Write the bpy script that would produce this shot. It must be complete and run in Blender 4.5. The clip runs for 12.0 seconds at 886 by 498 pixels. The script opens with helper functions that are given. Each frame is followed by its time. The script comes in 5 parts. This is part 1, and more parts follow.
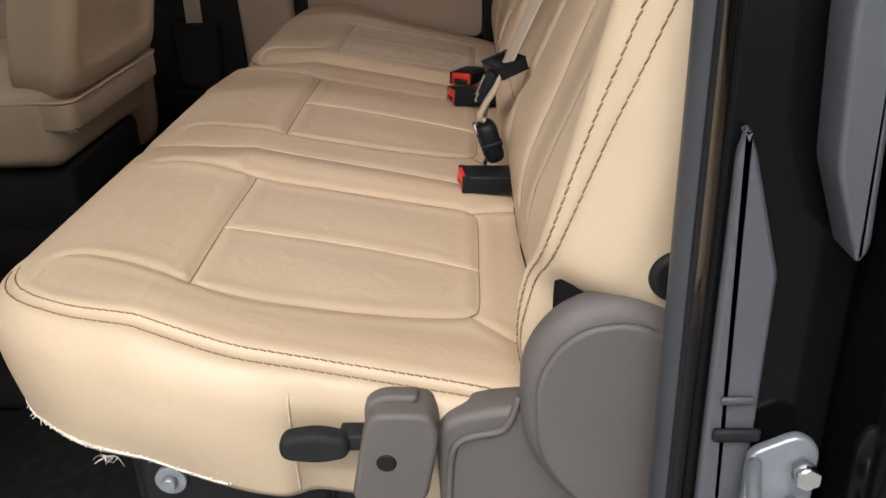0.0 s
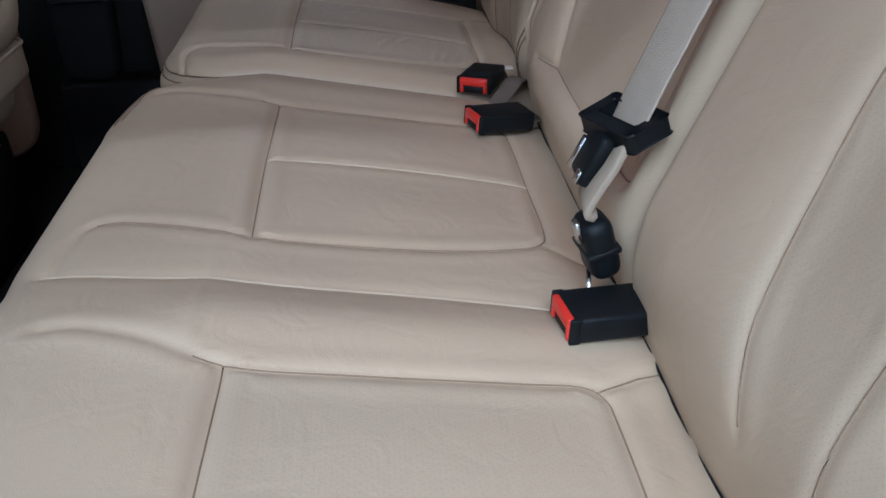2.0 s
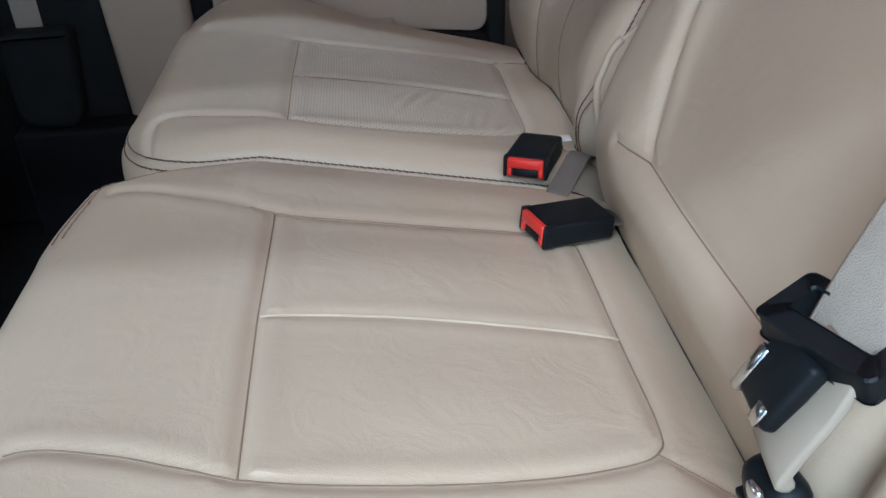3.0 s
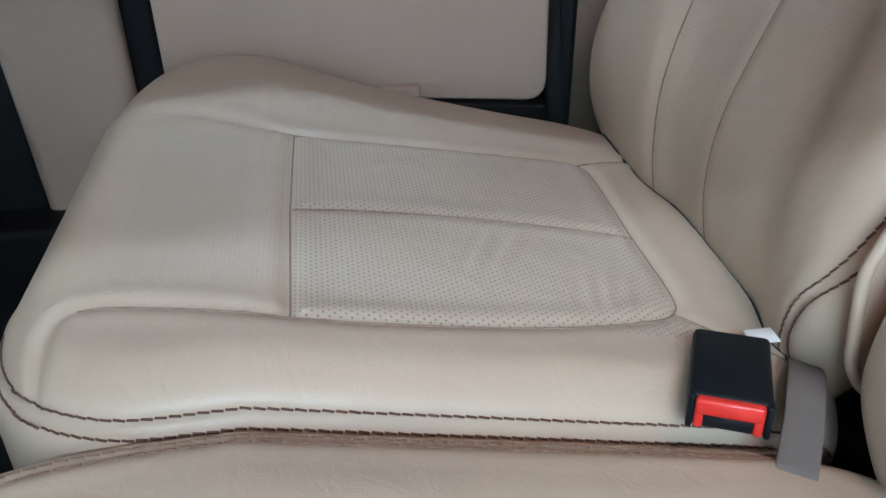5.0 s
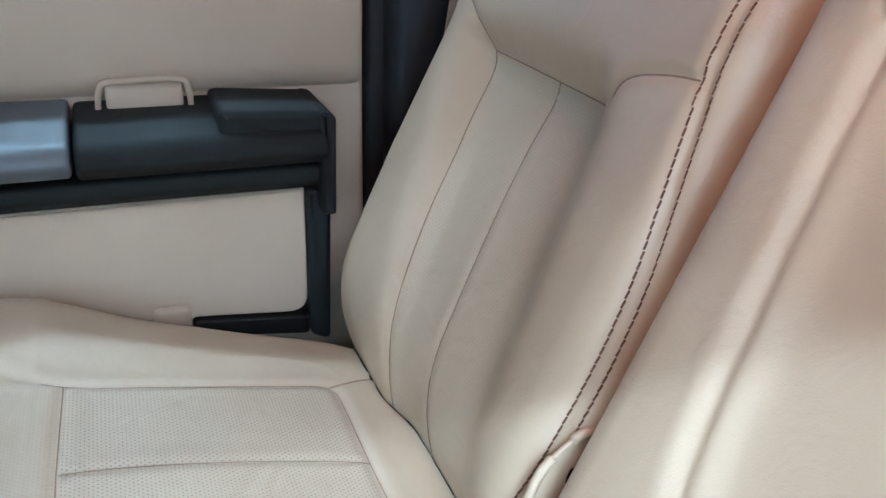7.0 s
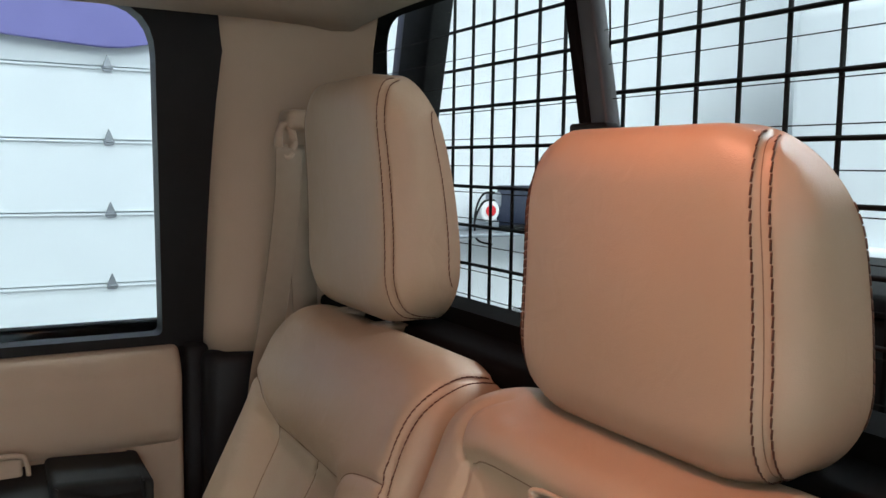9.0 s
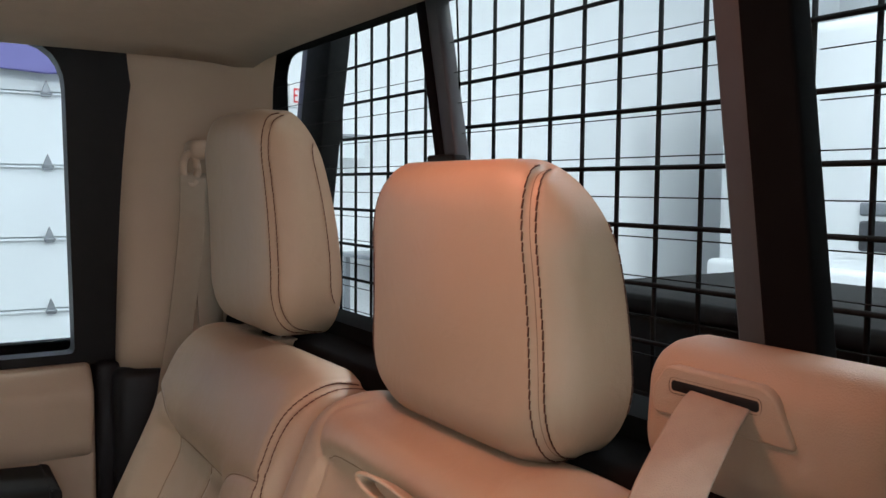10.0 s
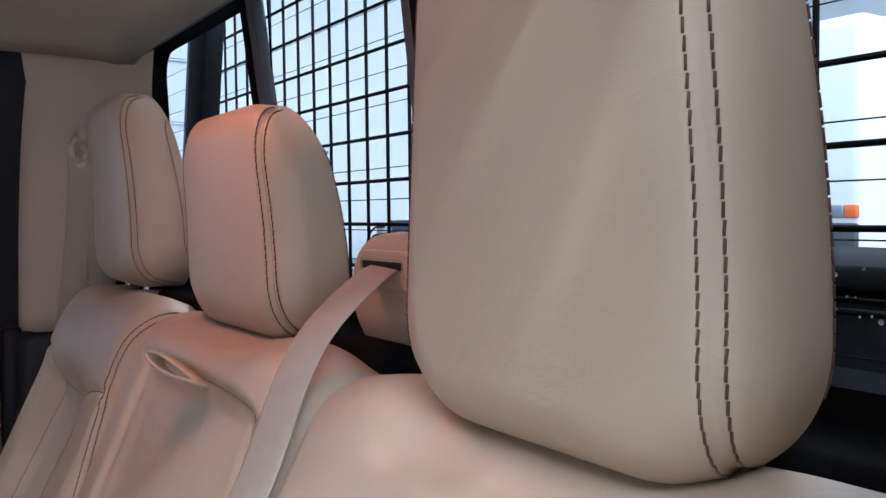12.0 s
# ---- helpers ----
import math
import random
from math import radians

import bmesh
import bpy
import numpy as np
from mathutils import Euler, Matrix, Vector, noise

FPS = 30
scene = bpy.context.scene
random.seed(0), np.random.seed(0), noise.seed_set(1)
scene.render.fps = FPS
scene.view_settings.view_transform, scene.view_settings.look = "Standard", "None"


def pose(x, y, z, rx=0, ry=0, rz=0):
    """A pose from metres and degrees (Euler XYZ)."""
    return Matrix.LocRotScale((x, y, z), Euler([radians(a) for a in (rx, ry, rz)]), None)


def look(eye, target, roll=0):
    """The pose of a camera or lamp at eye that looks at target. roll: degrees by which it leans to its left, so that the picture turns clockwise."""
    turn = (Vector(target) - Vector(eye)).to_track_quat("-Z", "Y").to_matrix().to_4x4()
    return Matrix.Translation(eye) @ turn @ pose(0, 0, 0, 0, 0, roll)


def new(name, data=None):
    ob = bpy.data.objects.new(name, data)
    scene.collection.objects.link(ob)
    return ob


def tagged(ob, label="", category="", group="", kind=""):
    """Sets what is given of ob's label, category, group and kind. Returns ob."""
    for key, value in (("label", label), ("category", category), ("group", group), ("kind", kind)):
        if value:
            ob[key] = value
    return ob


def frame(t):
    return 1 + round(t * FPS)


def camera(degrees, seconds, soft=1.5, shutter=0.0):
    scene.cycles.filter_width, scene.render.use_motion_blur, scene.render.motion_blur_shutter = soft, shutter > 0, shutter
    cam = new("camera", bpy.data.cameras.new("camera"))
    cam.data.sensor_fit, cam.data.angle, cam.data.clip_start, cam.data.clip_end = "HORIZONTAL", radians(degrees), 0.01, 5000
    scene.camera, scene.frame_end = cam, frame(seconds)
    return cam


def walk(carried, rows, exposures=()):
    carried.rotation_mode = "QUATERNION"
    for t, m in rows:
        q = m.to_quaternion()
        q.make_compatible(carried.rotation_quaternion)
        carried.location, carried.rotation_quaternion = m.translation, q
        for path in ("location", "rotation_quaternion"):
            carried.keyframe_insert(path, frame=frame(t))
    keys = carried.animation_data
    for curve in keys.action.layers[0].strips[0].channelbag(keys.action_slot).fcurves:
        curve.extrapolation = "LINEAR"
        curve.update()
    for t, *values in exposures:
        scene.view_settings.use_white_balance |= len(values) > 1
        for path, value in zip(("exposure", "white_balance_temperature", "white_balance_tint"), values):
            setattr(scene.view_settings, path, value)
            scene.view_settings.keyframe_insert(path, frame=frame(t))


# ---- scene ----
cam = camera(55.1, 12.0)

PATH = [
    (0, (-0.063, -0.72, 0.891), (-0.14, 1.089, 0.041), -1.8),
    (0.5, (-0.135, -0.647, 0.878), (-0.137, 1.131, -0.037), -2.6),
    (1, (-0.162, -0.503, 0.882), (-0.119, 1.247, -0.087), -3.3),
    (1.5, (-0.173, -0.336, 0.882), (-0.093, 1.385, -0.133), -2.9),
    (2, (-0.214, -0.196, 0.894), (-0.101, 1.52, -0.126), -2.5),
    (2.5, (-0.223, -0.033, 0.891), (-0.09, 1.672, -0.147), -2.4),
    (3, (-0.24, 0.117, 0.891), (-0.116, 1.819, -0.152), -2.9),
    (3.5, (-0.271, 0.278, 0.88), (-0.125, 1.988, -0.147), -2.4),
    (3.7, (-0.286, 0.331, 0.879), (-0.123, 2.036, -0.154), -2.1),
    (5.3, (-0.305, 0.608, 0.828), (-0.059, 2.308, -0.197), -1.2),
    (5.5, (-0.307, 0.618, 0.828), (-0.033, 2.314, -0.195), -0.8),
    (6, (-0.3, 0.616, 0.835), (0.105, 2.306, -0.153), 0.5),
    (6.5, (-0.285, 0.575, 0.915), (0.267, 2.263, -0.004), 1.2),
    (7, (-0.256, 0.5, 1.003), (0.417, 2.211, 0.215), 1.9),
    (7.5, (-0.261, 0.403, 1.08), (0.506, 2.141, 0.455), 1.6),
    (9.3, (-0.228, 0.175, 1.224), (0.779, 1.895, 1.059), 0.8),
    (9.5, (-0.223, 0.145, 1.227), (0.807, 1.852, 1.068), 0.8),
    (10, (-0.198, 0.069, 1.221), (0.863, 1.758, 1.08), 0.5),
    (10.5, (-0.167, -0.036, 1.196), (0.915, 1.642, 1.077), 0.3),
    (11, (-0.134, -0.161, 1.15), (0.957, 1.511, 1.033), -0.3),
    (11.5, (-0.122, -0.254, 1.129), (0.976, 1.415, 1.034), -0.6),
    (12, (-0.123, -0.247, 1.126), (0.985, 1.417, 1.041), -0.7),
]
EXPOSURES = [(0, -0.5, 6900, 13), (0.5, -0.45, 6300, 8), (1.0, -0.72, 6000, 10), (1.6, -0.8, 5300, 7), (2.5, -0.35, 4950, 4), (3.5, 0.2, 4800, -2), (5.5, 0.54, 4800, -2), (6.0, 0.66, 4800, -3),
             (6.5, 0.90, 4750, -5), (7.0, 1.15, 4700, -7), (7.5, 1.10, 4650, -9), (9.3, 0.08, 6350, 6), (10.0, 0.05, 6250, 7), (10.5, -0.02, 6250, 9), (11.0, 0.08, 5900, 16), (11.4, 0.1, 5550, 14), (12, 0.06, 5350, 13)]
walk(cam, [(t, look(eye, target, roll)) for t, eye, target, roll in PATH], EXPOSURES)

# ---- light: a bright workshop with ceiling tubes, the rear door open, an assumed warm dome lamp ----
world = bpy.data.worlds.new("world")
scene.world = world
world.use_nodes = True
world.node_tree.nodes["Background"].inputs[0].default_value = (0.75, 0.85, 1.0, 1)
world.node_tree.nodes["Background"].inputs[1].default_value = 0.1


def area_lamp(name, where, sx, sy, power, colour):
    """A lamp that shines straight down, sx long and sy deep."""
    data = bpy.data.lights.new(name, "AREA")
    data.shape, data.size, data.size_y, data.energy, data.color = "RECTANGLE", sx, sy, power, colour
    ob = new(name, data)
    ob.matrix_world = pose(*where)
    return ob


WHITE = (0.93, 0.97, 1.0)
LAMP_Z = 4.4
# four rows of tubes on the side of the open door: their light enters under the roof's edge
area_lamp("ceiling_tubes_side", (-1.2, -1.69, LAMP_Z), 4.0, 0.13, 90, WHITE)
area_lamp("ceiling_tubes_side", (-1.2, -2.80, LAMP_Z), 4.0, 0.13, 220, WHITE)
area_lamp("ceiling_tubes_side", (-1.2, -4.03, LAMP_Z), 4.0, 0.13, 410, WHITE)
# outermost row added to reach the far door trim
area_lamp("ceiling_tubes_side", (-1.2, -6.0, LAMP_Z), 4.0, 0.13, 235, WHITE)
# far, rear and front rows are unseen, added to fill cab and background
area_lamp("ceiling_tubes_far", (0.5, 3.50, LAMP_Z), 5.0, 0.3, 55, WHITE)
area_lamp("ceiling_tubes_rear", (5.0, 0.8, LAMP_Z), 0.4, 5.0, 190, WHITE)
area_lamp("ceiling_tubes_rear", (7.2, -0.6, LAMP_Z), 0.4, 4.0, 110, WHITE)
area_lamp("ceiling_tubes_front", (-9.5, 0.7, LAMP_Z), 0.4, 5.0, 290, WHITE)
# lamp assumed out of view, added for the red glow on the middle headrest
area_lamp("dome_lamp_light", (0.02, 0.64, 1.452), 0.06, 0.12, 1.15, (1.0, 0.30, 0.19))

# ---- materials ----


def material(name, colour, rough=0.5, metal=0.0, spot=None, scale=20.0, mix=0.3, bump=0.0, bump_scale=400.0, spec=0.5, coat=0.0):
    """Principled surface with two-scale colour variation and a fine relief."""
    m = bpy.data.materials.new(name)
    m.use_nodes = True
    nt = m.node_tree
    p = nt.nodes["Principled BSDF"]
    p.inputs["Base Color"].default_value = (*colour, 1)
    p.inputs["Roughness"].default_value = rough
    p.inputs["Metallic"].default_value = metal
    p.inputs["Specular IOR Level"].default_value = spec
    p.inputs["Coat Weight"].default_value = coat
    tc = nt.nodes.new("ShaderNodeTexCoord")
    if spot:
        big = nt.nodes.new("ShaderNodeTexNoise")
        big.inputs["Scale"].default_value = scale
        big.inputs["Detail"].default_value = 6
        nt.links.new(tc.outputs["Object"], big.inputs["Vector"])
        ramp = nt.nodes.new("ShaderNodeMapRange")
        ramp.inputs["From Min"].default_value, ramp.inputs["From Max"].default_value = 0.35, 0.7
        ramp.inputs["To Max"].default_value = mix
        nt.links.new(big.outputs["Fac"], ramp.inputs["Value"])
        mx = nt.nodes.new("ShaderNodeMix")
        mx.data_type = "RGBA"
        mx.inputs["A"].default_value, mx.inputs["B"].default_value = (*colour, 1), (*spot, 1)
        nt.links.new(ramp.outputs["Result"], mx.inputs["Factor"])
        nt.links.new(mx.outputs["Result"], p.inputs["Base Color"])
    if bump:
        fine = nt.nodes.new("ShaderNodeTexVoronoi")
        fine.inputs["Scale"].default_value = bump_scale
        nt.links.new(tc.outputs["Object"], fine.inputs["Vector"])
        b = nt.nodes.new("ShaderNodeBump")
        b.inputs["Strength"].default_value, b.inputs["Distance"].default_value = bump, 0.001
        nt.links.new(fine.outputs["Distance"], b.inputs["Height"])
        nt.links.new(b.outputs["Normal"], p.inputs["Normal"])
    return m


def leather(name, colour, spot, perforated=0.0):
    """Grained leather: pebble relief, soft blotches, creases; perforated: rows of small dark holes 4.5 mm apart."""
    m = material(name, colour, 0.46, 0, spot, 7.0, 0.55, 0.11, 900.0, 0.48)
    nt = m.node_tree
    p = nt.nodes["Principled BSDF"]
    tc = [n for n in nt.nodes if n.type == "TEX_COORD"][0]
    creases = nt.nodes.new("ShaderNodeTexNoise")
    creases.inputs["Scale"].default_value, creases.inputs["Detail"].default_value = 24.0, 4.0
    creases.inputs["Distortion"].default_value = 0.8
    nt.links.new(tc.outputs["Object"], creases.inputs["Vector"])
    soft = nt.nodes.new("ShaderNodeBump")
    soft.inputs["Strength"].default_value, soft.inputs["Distance"].default_value = 0.35, 0.004
    nt.links.new(creases.outputs["Fac"], soft.inputs["Height"])
    fine = [n for n in nt.nodes if n.type == "BUMP" and n != soft][0]
    nt.links.new(soft.outputs["Normal"], fine.inputs["Normal"])
    wear = nt.nodes.new("ShaderNodeMapRange")
    wear.inputs["To Min"].default_value, wear.inputs["To Max"].default_value = 0.35, 0.52
    nt.links.new(creases.outputs["Fac"], wear.inputs["Value"])
    nt.links.new(wear.outputs["Result"], p.inputs["Roughness"])
    if perforated:
        # staggered rows of holes, laid out in the plane of the panel
        uv = nt.nodes.new("ShaderNodeUVMap")
        sep = nt.nodes.new("ShaderNodeSeparateXYZ")
        nt.links.new(uv.outputs["UV"], sep.inputs["Vector"])

        def op(kind, a, b=0.0, c=0.0):
            n = nt.nodes.new("ShaderNodeMath")
            n.operation = kind
            for socket, v in zip(n.inputs, (a, b, c)):
                if isinstance(v, (int, float)):
                    socket.default_value = v
                else:
                    nt.links.new(v, socket)
            return n.outputs[0]

        pitch, row_gap = 0.0052, 0.0036
        a = op("DIVIDE", sep.outputs["X"], row_gap)
        row = op("FLOOR", a)
        shift = op("MULTIPLY", op("MODULO", row, 2.0), 0.5)
        bcol = op("ADD", op("DIVIDE", sep.outputs["Y"], pitch), shift)
        fx = op("MULTIPLY", op("SUBTRACT", op("FRACT", a), 0.5), row_gap / pitch)
        fy = op("SUBTRACT", op("FRACT", bcol), 0.5)
        d = op("SQRT", op("ADD", op("MULTIPLY", fx, fx), op("MULTIPLY", fy, fy)))
        hole = op("LESS_THAN", d, 0.14)
        old = p.inputs["Base Color"].links[0].from_socket
        mx = nt.nodes.new("ShaderNodeMix")
        mx.data_type = "RGBA"
        nt.links.new(old, mx.inputs["A"])
        mx.inputs["B"].default_value = (colour[0] * 0.25, colour[1] * 0.22, colour[2] * 0.2, 1)
        nt.links.new(op("MULTIPLY", hole, perforated), mx.inputs["Factor"])
        nt.links.new(mx.outputs["Result"], p.inputs["Base Color"])
    return m


TAN, TAN_SPOT = (0.50, 0.385, 0.265), (0.44, 0.335, 0.235)
M_LEATHER = leather("tan_leather", TAN, TAN_SPOT)
M_PERF = leather("tan_perforated_leather", (0.49, 0.39, 0.28), (0.45, 0.35, 0.25), 0.8)
M_PERF_SOFT = leather("tan_stretched_perforated_leather", (0.49, 0.385, 0.27), (0.45, 0.345, 0.245), 0.10)
M_PERF_MID = leather("tan_lightly_perforated_leather", (0.49, 0.385, 0.27), (0.45, 0.345, 0.245), 0.22)
# dark cord for the seam lines, the shade of their grooves put into colour
M_SEAM = material("seam_shadow_cord", (0.24, 0.165, 0.105), 0.8)
M_PIPING = material("tan_piping", (0.52, 0.41, 0.29), 0.5, 0, TAN_SPOT, 40, 0.4)
M_THREAD = material("brown_thread", (0.125, 0.060, 0.036), 0.7)
M_THREAD_TAN = material("faded_brown_thread", (0.24, 0.155, 0.095), 0.7)
M_FRAY = material("white_frayed_fleece", (0.75, 0.70, 0.62), 0.95)
M_TRIM = material("tan_moulded_plastic", (0.47, 0.36, 0.26), 0.55, 0, (0.42, 0.32, 0.23), 9, 0.5, 0.25, 700)
M_HEADLINER = material("beige_headliner_cloth", (0.46, 0.385, 0.30), 0.95, 0, (0.41, 0.34, 0.27), 30, 0.5, 0.4, 1500)
M_BLACK = material("black_plastic", (0.008, 0.008, 0.009), 0.5, 0, (0.014, 0.014, 0.014), 30, 0.4, 0.15, 900, 0.22)
M_RUBBER = material("black_rubber_seal", (0.009, 0.009, 0.010), 0.6, 0, (0.016, 0.016, 0.017), 60, 0.5, spec=0.22)
M_CHARCOAL = material("charcoal_plastic", (0.012, 0.0135, 0.0135), 0.65, 0, (0.017, 0.018, 0.018), 25, 0.4, 0.35, 900, 0.22)
M_SILVER = material("satin_silver_plastic", (0.125, 0.135, 0.15), 0.5, 0.3, (0.105, 0.112, 0.125), 30, 0.4)
M_GREYPL = material("grey_brown_grained_plastic", (0.105, 0.092, 0.086), 0.55, 0, (0.085, 0.075, 0.07), 14, 0.5, 0.35, 1100)
M_RED = material("red_buckle_plastic", (0.62, 0.03, 0.018), 0.35, 0, (0.5, 0.02, 0.012), 60, 0.4)
M_BUCKLE = material("black_buckle_plastic", (0.006, 0.0075, 0.0088), 0.45, 0, (0.011, 0.0125, 0.014), 50, 0.4, 0.1, 1200, 0.18)
M_CHROME = material("bright_steel", (0.62, 0.62, 0.62), 0.22, 1.0, (0.5, 0.5, 0.5), 40, 0.4)
M_WEB = material("grey_beige_webbing", (0.42, 0.355, 0.28), 0.85, 0, (0.36, 0.30, 0.24), 60, 0.5, 0.5, 900, 0.15)
M_WEBTAN = material("tan_webbing", (0.33, 0.265, 0.195), 0.75, 0, (0.29, 0.23, 0.17), 60, 0.4)
M_MATTE = material("matte_black_trim", (0.007, 0.007, 0.0075), 0.95, 0, (0.011, 0.011, 0.011), 30, 0.4, spec=0.04)
M_WEBDARK = material("brown_webbing", (0.15, 0.12, 0.095), 0.8, 0, (0.12, 0.10, 0.08), 60, 0.4)
M_CARPET = material("dark_grey_carpet", (0.010, 0.010, 0.010), 1.0, 0, (0.02, 0.0195, 0.019), 60, 0.7, 1.0, 700, 0.1)
M_PAINT = material("black_car_paint", (0.003, 0.003, 0.0035), 0.12, 0, (0.006, 0.0055, 0.005), 8, 0.4, spec=0.12, coat=0.0)
M_GASKET = material("grey_door_gasket", (0.048, 0.051, 0.058), 0.5, 0, (0.036, 0.038, 0.044), 30, 0.6, 0.1, 600)
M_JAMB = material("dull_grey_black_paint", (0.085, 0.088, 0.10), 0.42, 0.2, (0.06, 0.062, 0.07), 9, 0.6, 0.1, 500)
M_STEEL = material("black_powder_coated_steel", (0.012, 0.0125, 0.013), 0.8, 0, (0.022, 0.022, 0.022), 40, 0.5, spec=0.1)
M_WALL = material("white_painted_wall", (0.80, 0.82, 0.84), 0.6, 0, (0.74, 0.77, 0.80), 1.2, 0.5)
M_DOORPANEL = material("white_steel_door", (0.74, 0.78, 0.81), 0.45, 0, (0.68, 0.72, 0.76), 1.5, 0.5)
M_ZINC = material("zinc_hinge", (0.30, 0.32, 0.35), 0.4, 0.6, (0.22, 0.235, 0.26), 60, 0.6)
M_CONCRETE = material("grey_concrete", (0.30, 0.30, 0.29), 0.6, 0, (0.22, 0.22, 0.21), 1.5, 0.6)
M_PURPLE = material("violet_vinyl", (0.17, 0.16, 0.42), 0.5, 0, (0.14, 0.13, 0.36), 3, 0.5)
M_SCREEN = material("dark_blue_screen", (0.02, 0.026, 0.05), 0.3)
M_SIGN = material("white_sign_plastic", (0.8, 0.8, 0.8), 0.5)
M_LETTER = material("red_letters", (0.7, 0.02, 0.03), 0.5)
M_ORANGE = material("orange_lamp_plastic", (0.75, 0.16, 0.03), 0.3)
M_GLASS = bpy.data.materials.new("clear_glass")
M_GLASS.use_nodes = True
_p = M_GLASS.node_tree.nodes["Principled BSDF"]
_p.inputs["Base Color"].default_value = (0.93, 0.98, 0.98, 1)
_p.inputs["Roughness"].default_value, _p.inputs["IOR"].default_value, _p.inputs["Transmission Weight"].default_value = 0.0, 1.02, 1.0
M_DROP = material("dried_water_spots", (0.45, 0.48, 0.48), 0.3)
M_TUBE = bpy.data.materials.new("lamp_tube_glow")
M_TUBE.use_nodes = True
_p = M_TUBE.node_tree.nodes["Principled BSDF"]
_p.inputs["Emission Color"].default_value, _p.inputs["Emission Strength"].default_value = (0.93, 0.97, 1.0, 1), 6.0
M_DOME = bpy.data.materials.new("added_dome_glow")
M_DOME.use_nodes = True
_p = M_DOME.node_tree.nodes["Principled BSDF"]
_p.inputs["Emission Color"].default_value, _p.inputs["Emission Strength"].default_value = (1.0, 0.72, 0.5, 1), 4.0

# ---- builders ----


def mesh_of(name, verts, faces, mat, smooth=True):
    me = bpy.data.meshes.new(name)
    me.from_pydata([tuple(map(float, v)) for v in verts], [], [tuple(map(int, f)) for f in faces])
    me.materials.append(mat)
    if smooth:
        me.polygons.foreach_set("use_smooth", [True] * len(me.polygons))
    me.update()
    return me


def part(name, geo, mat, parent=None, label=""):
    """One mesh object under a thing; geo is a bmesh or a mesh."""
    if isinstance(geo, bmesh.types.BMesh):
        me = bpy.data.meshes.new(name)
        bmesh.ops.recalc_face_normals(geo, faces=geo.faces)
        geo.to_mesh(me)
        geo.free()
        me.materials.append(mat)
    else:
        me = geo
    ob = new(name, me)
    if parent:
        ob.parent = parent
    if label:
        ob["label"] = label
    return ob


def thing(name, label, category, group="", kind="", at=(0, 0, 0)):
    ob = new(name)
    ob.empty_display_size = 0.05
    ob.location = at
    return tagged(ob, label, category, group, kind)


def child(name, geo, mat, parent, label=""):
    """A part whose mesh is given in world places."""
    ob = part(name, geo, mat, None, label)
    ob.parent = parent
    top = parent.matrix_basis.copy()
    if parent.parent:
        top = parent.parent.matrix_basis @ top
    ob.matrix_parent_inverse = top.inverted()
    return ob


def box(x0, x1, y0, y1, z0, z1, bevel=0.0, seg=2, m=None):
    bm = bmesh.new()
    bmesh.ops.create_cube(bm, size=1)
    for v in bm.verts:
        v.co = Vector(((x0 + x1) / 2 + v.co.x * (x1 - x0), (y0 + y1) / 2 + v.co.y * (y1 - y0), (z0 + z1) / 2 + v.co.z * (z1 - z0)))
    if bevel:
        bmesh.ops.bevel(bm, geom=bm.edges[:], offset=bevel, segments=seg, profile=0.5, affect="EDGES")
        for f in bm.faces:
            f.smooth = True
    if m:
        bmesh.ops.transform(bm, matrix=m, verts=bm.verts)
    return bm


def cyl(p0, p1, r0, r1=None, seg=20, bevel=0.0):
    """A round bar from p0 to p1."""
    r1 = r0 if r1 is None else r1
    p0, p1 = Vector(p0), Vector(p1)
    bm = bmesh.new()
    bmesh.ops.create_cone(bm, cap_ends=True, segments=seg, radius1=r0, radius2=r1, depth=(p1 - p0).length)
    if bevel:
        rim = [e for e in bm.edges if abs(e.verts[0].co.z - e.verts[1].co.z) < 1e-6]
        bmesh.ops.bevel(bm, geom=rim, offset=bevel, segments=2, profile=0.5, affect="EDGES")
    for f in bm.faces:
        f.smooth = len(f.verts) == 4
    q = (p1 - p0).to_track_quat("Z", "Y").to_matrix().to_4x4()
    bmesh.ops.transform(bm, matrix=Matrix.Translation((p0 + p1) / 2) @ q, verts=bm.verts)
    return bm


def joined(*bms):
    out = bmesh.new()
    for bm in bms:
        me = bpy.data.meshes.new("tmp")
        bm.to_mesh(me)
        bm.free()
        out.from_mesh(me)
        bpy.data.meshes.remove(me)
    return out


def outline(points, axis, lo, hi, bevel=0.0, seg=2):
    """A flat shape given by its outline, pushed from lo to hi along an axis. Points: the two other coordinates in xyz order."""
    bm = bmesh.new()
    where = {"x": lambda a, b, d: (d, a, b), "y": lambda a, b, d: (a, d, b), "z": lambda a, b, d: (a, b, d)}[axis]
    low = [bm.verts.new(where(a, b, lo)) for a, b in points]
    high = [bm.verts.new(where(a, b, hi)) for a, b in points]
    n = len(points)
    bm.faces.new(low)
    bm.faces.new(high[::-1])
    for i in range(n):
        bm.faces.new((low[i], low[(i + 1) % n], high[(i + 1) % n], high[i]))
    bmesh.ops.recalc_face_normals(bm, faces=bm.faces)
    if bevel:
        ends = [e for e in bm.edges if len(e.link_faces) == 2 and any(len(f.verts) == n for f in e.link_faces)]
        bmesh.ops.bevel(bm, geom=ends, offset=bevel, segments=seg, profile=0.5, affect="EDGES")
        for f in bm.faces:
            f.smooth = len(f.verts) == 4
    return bm


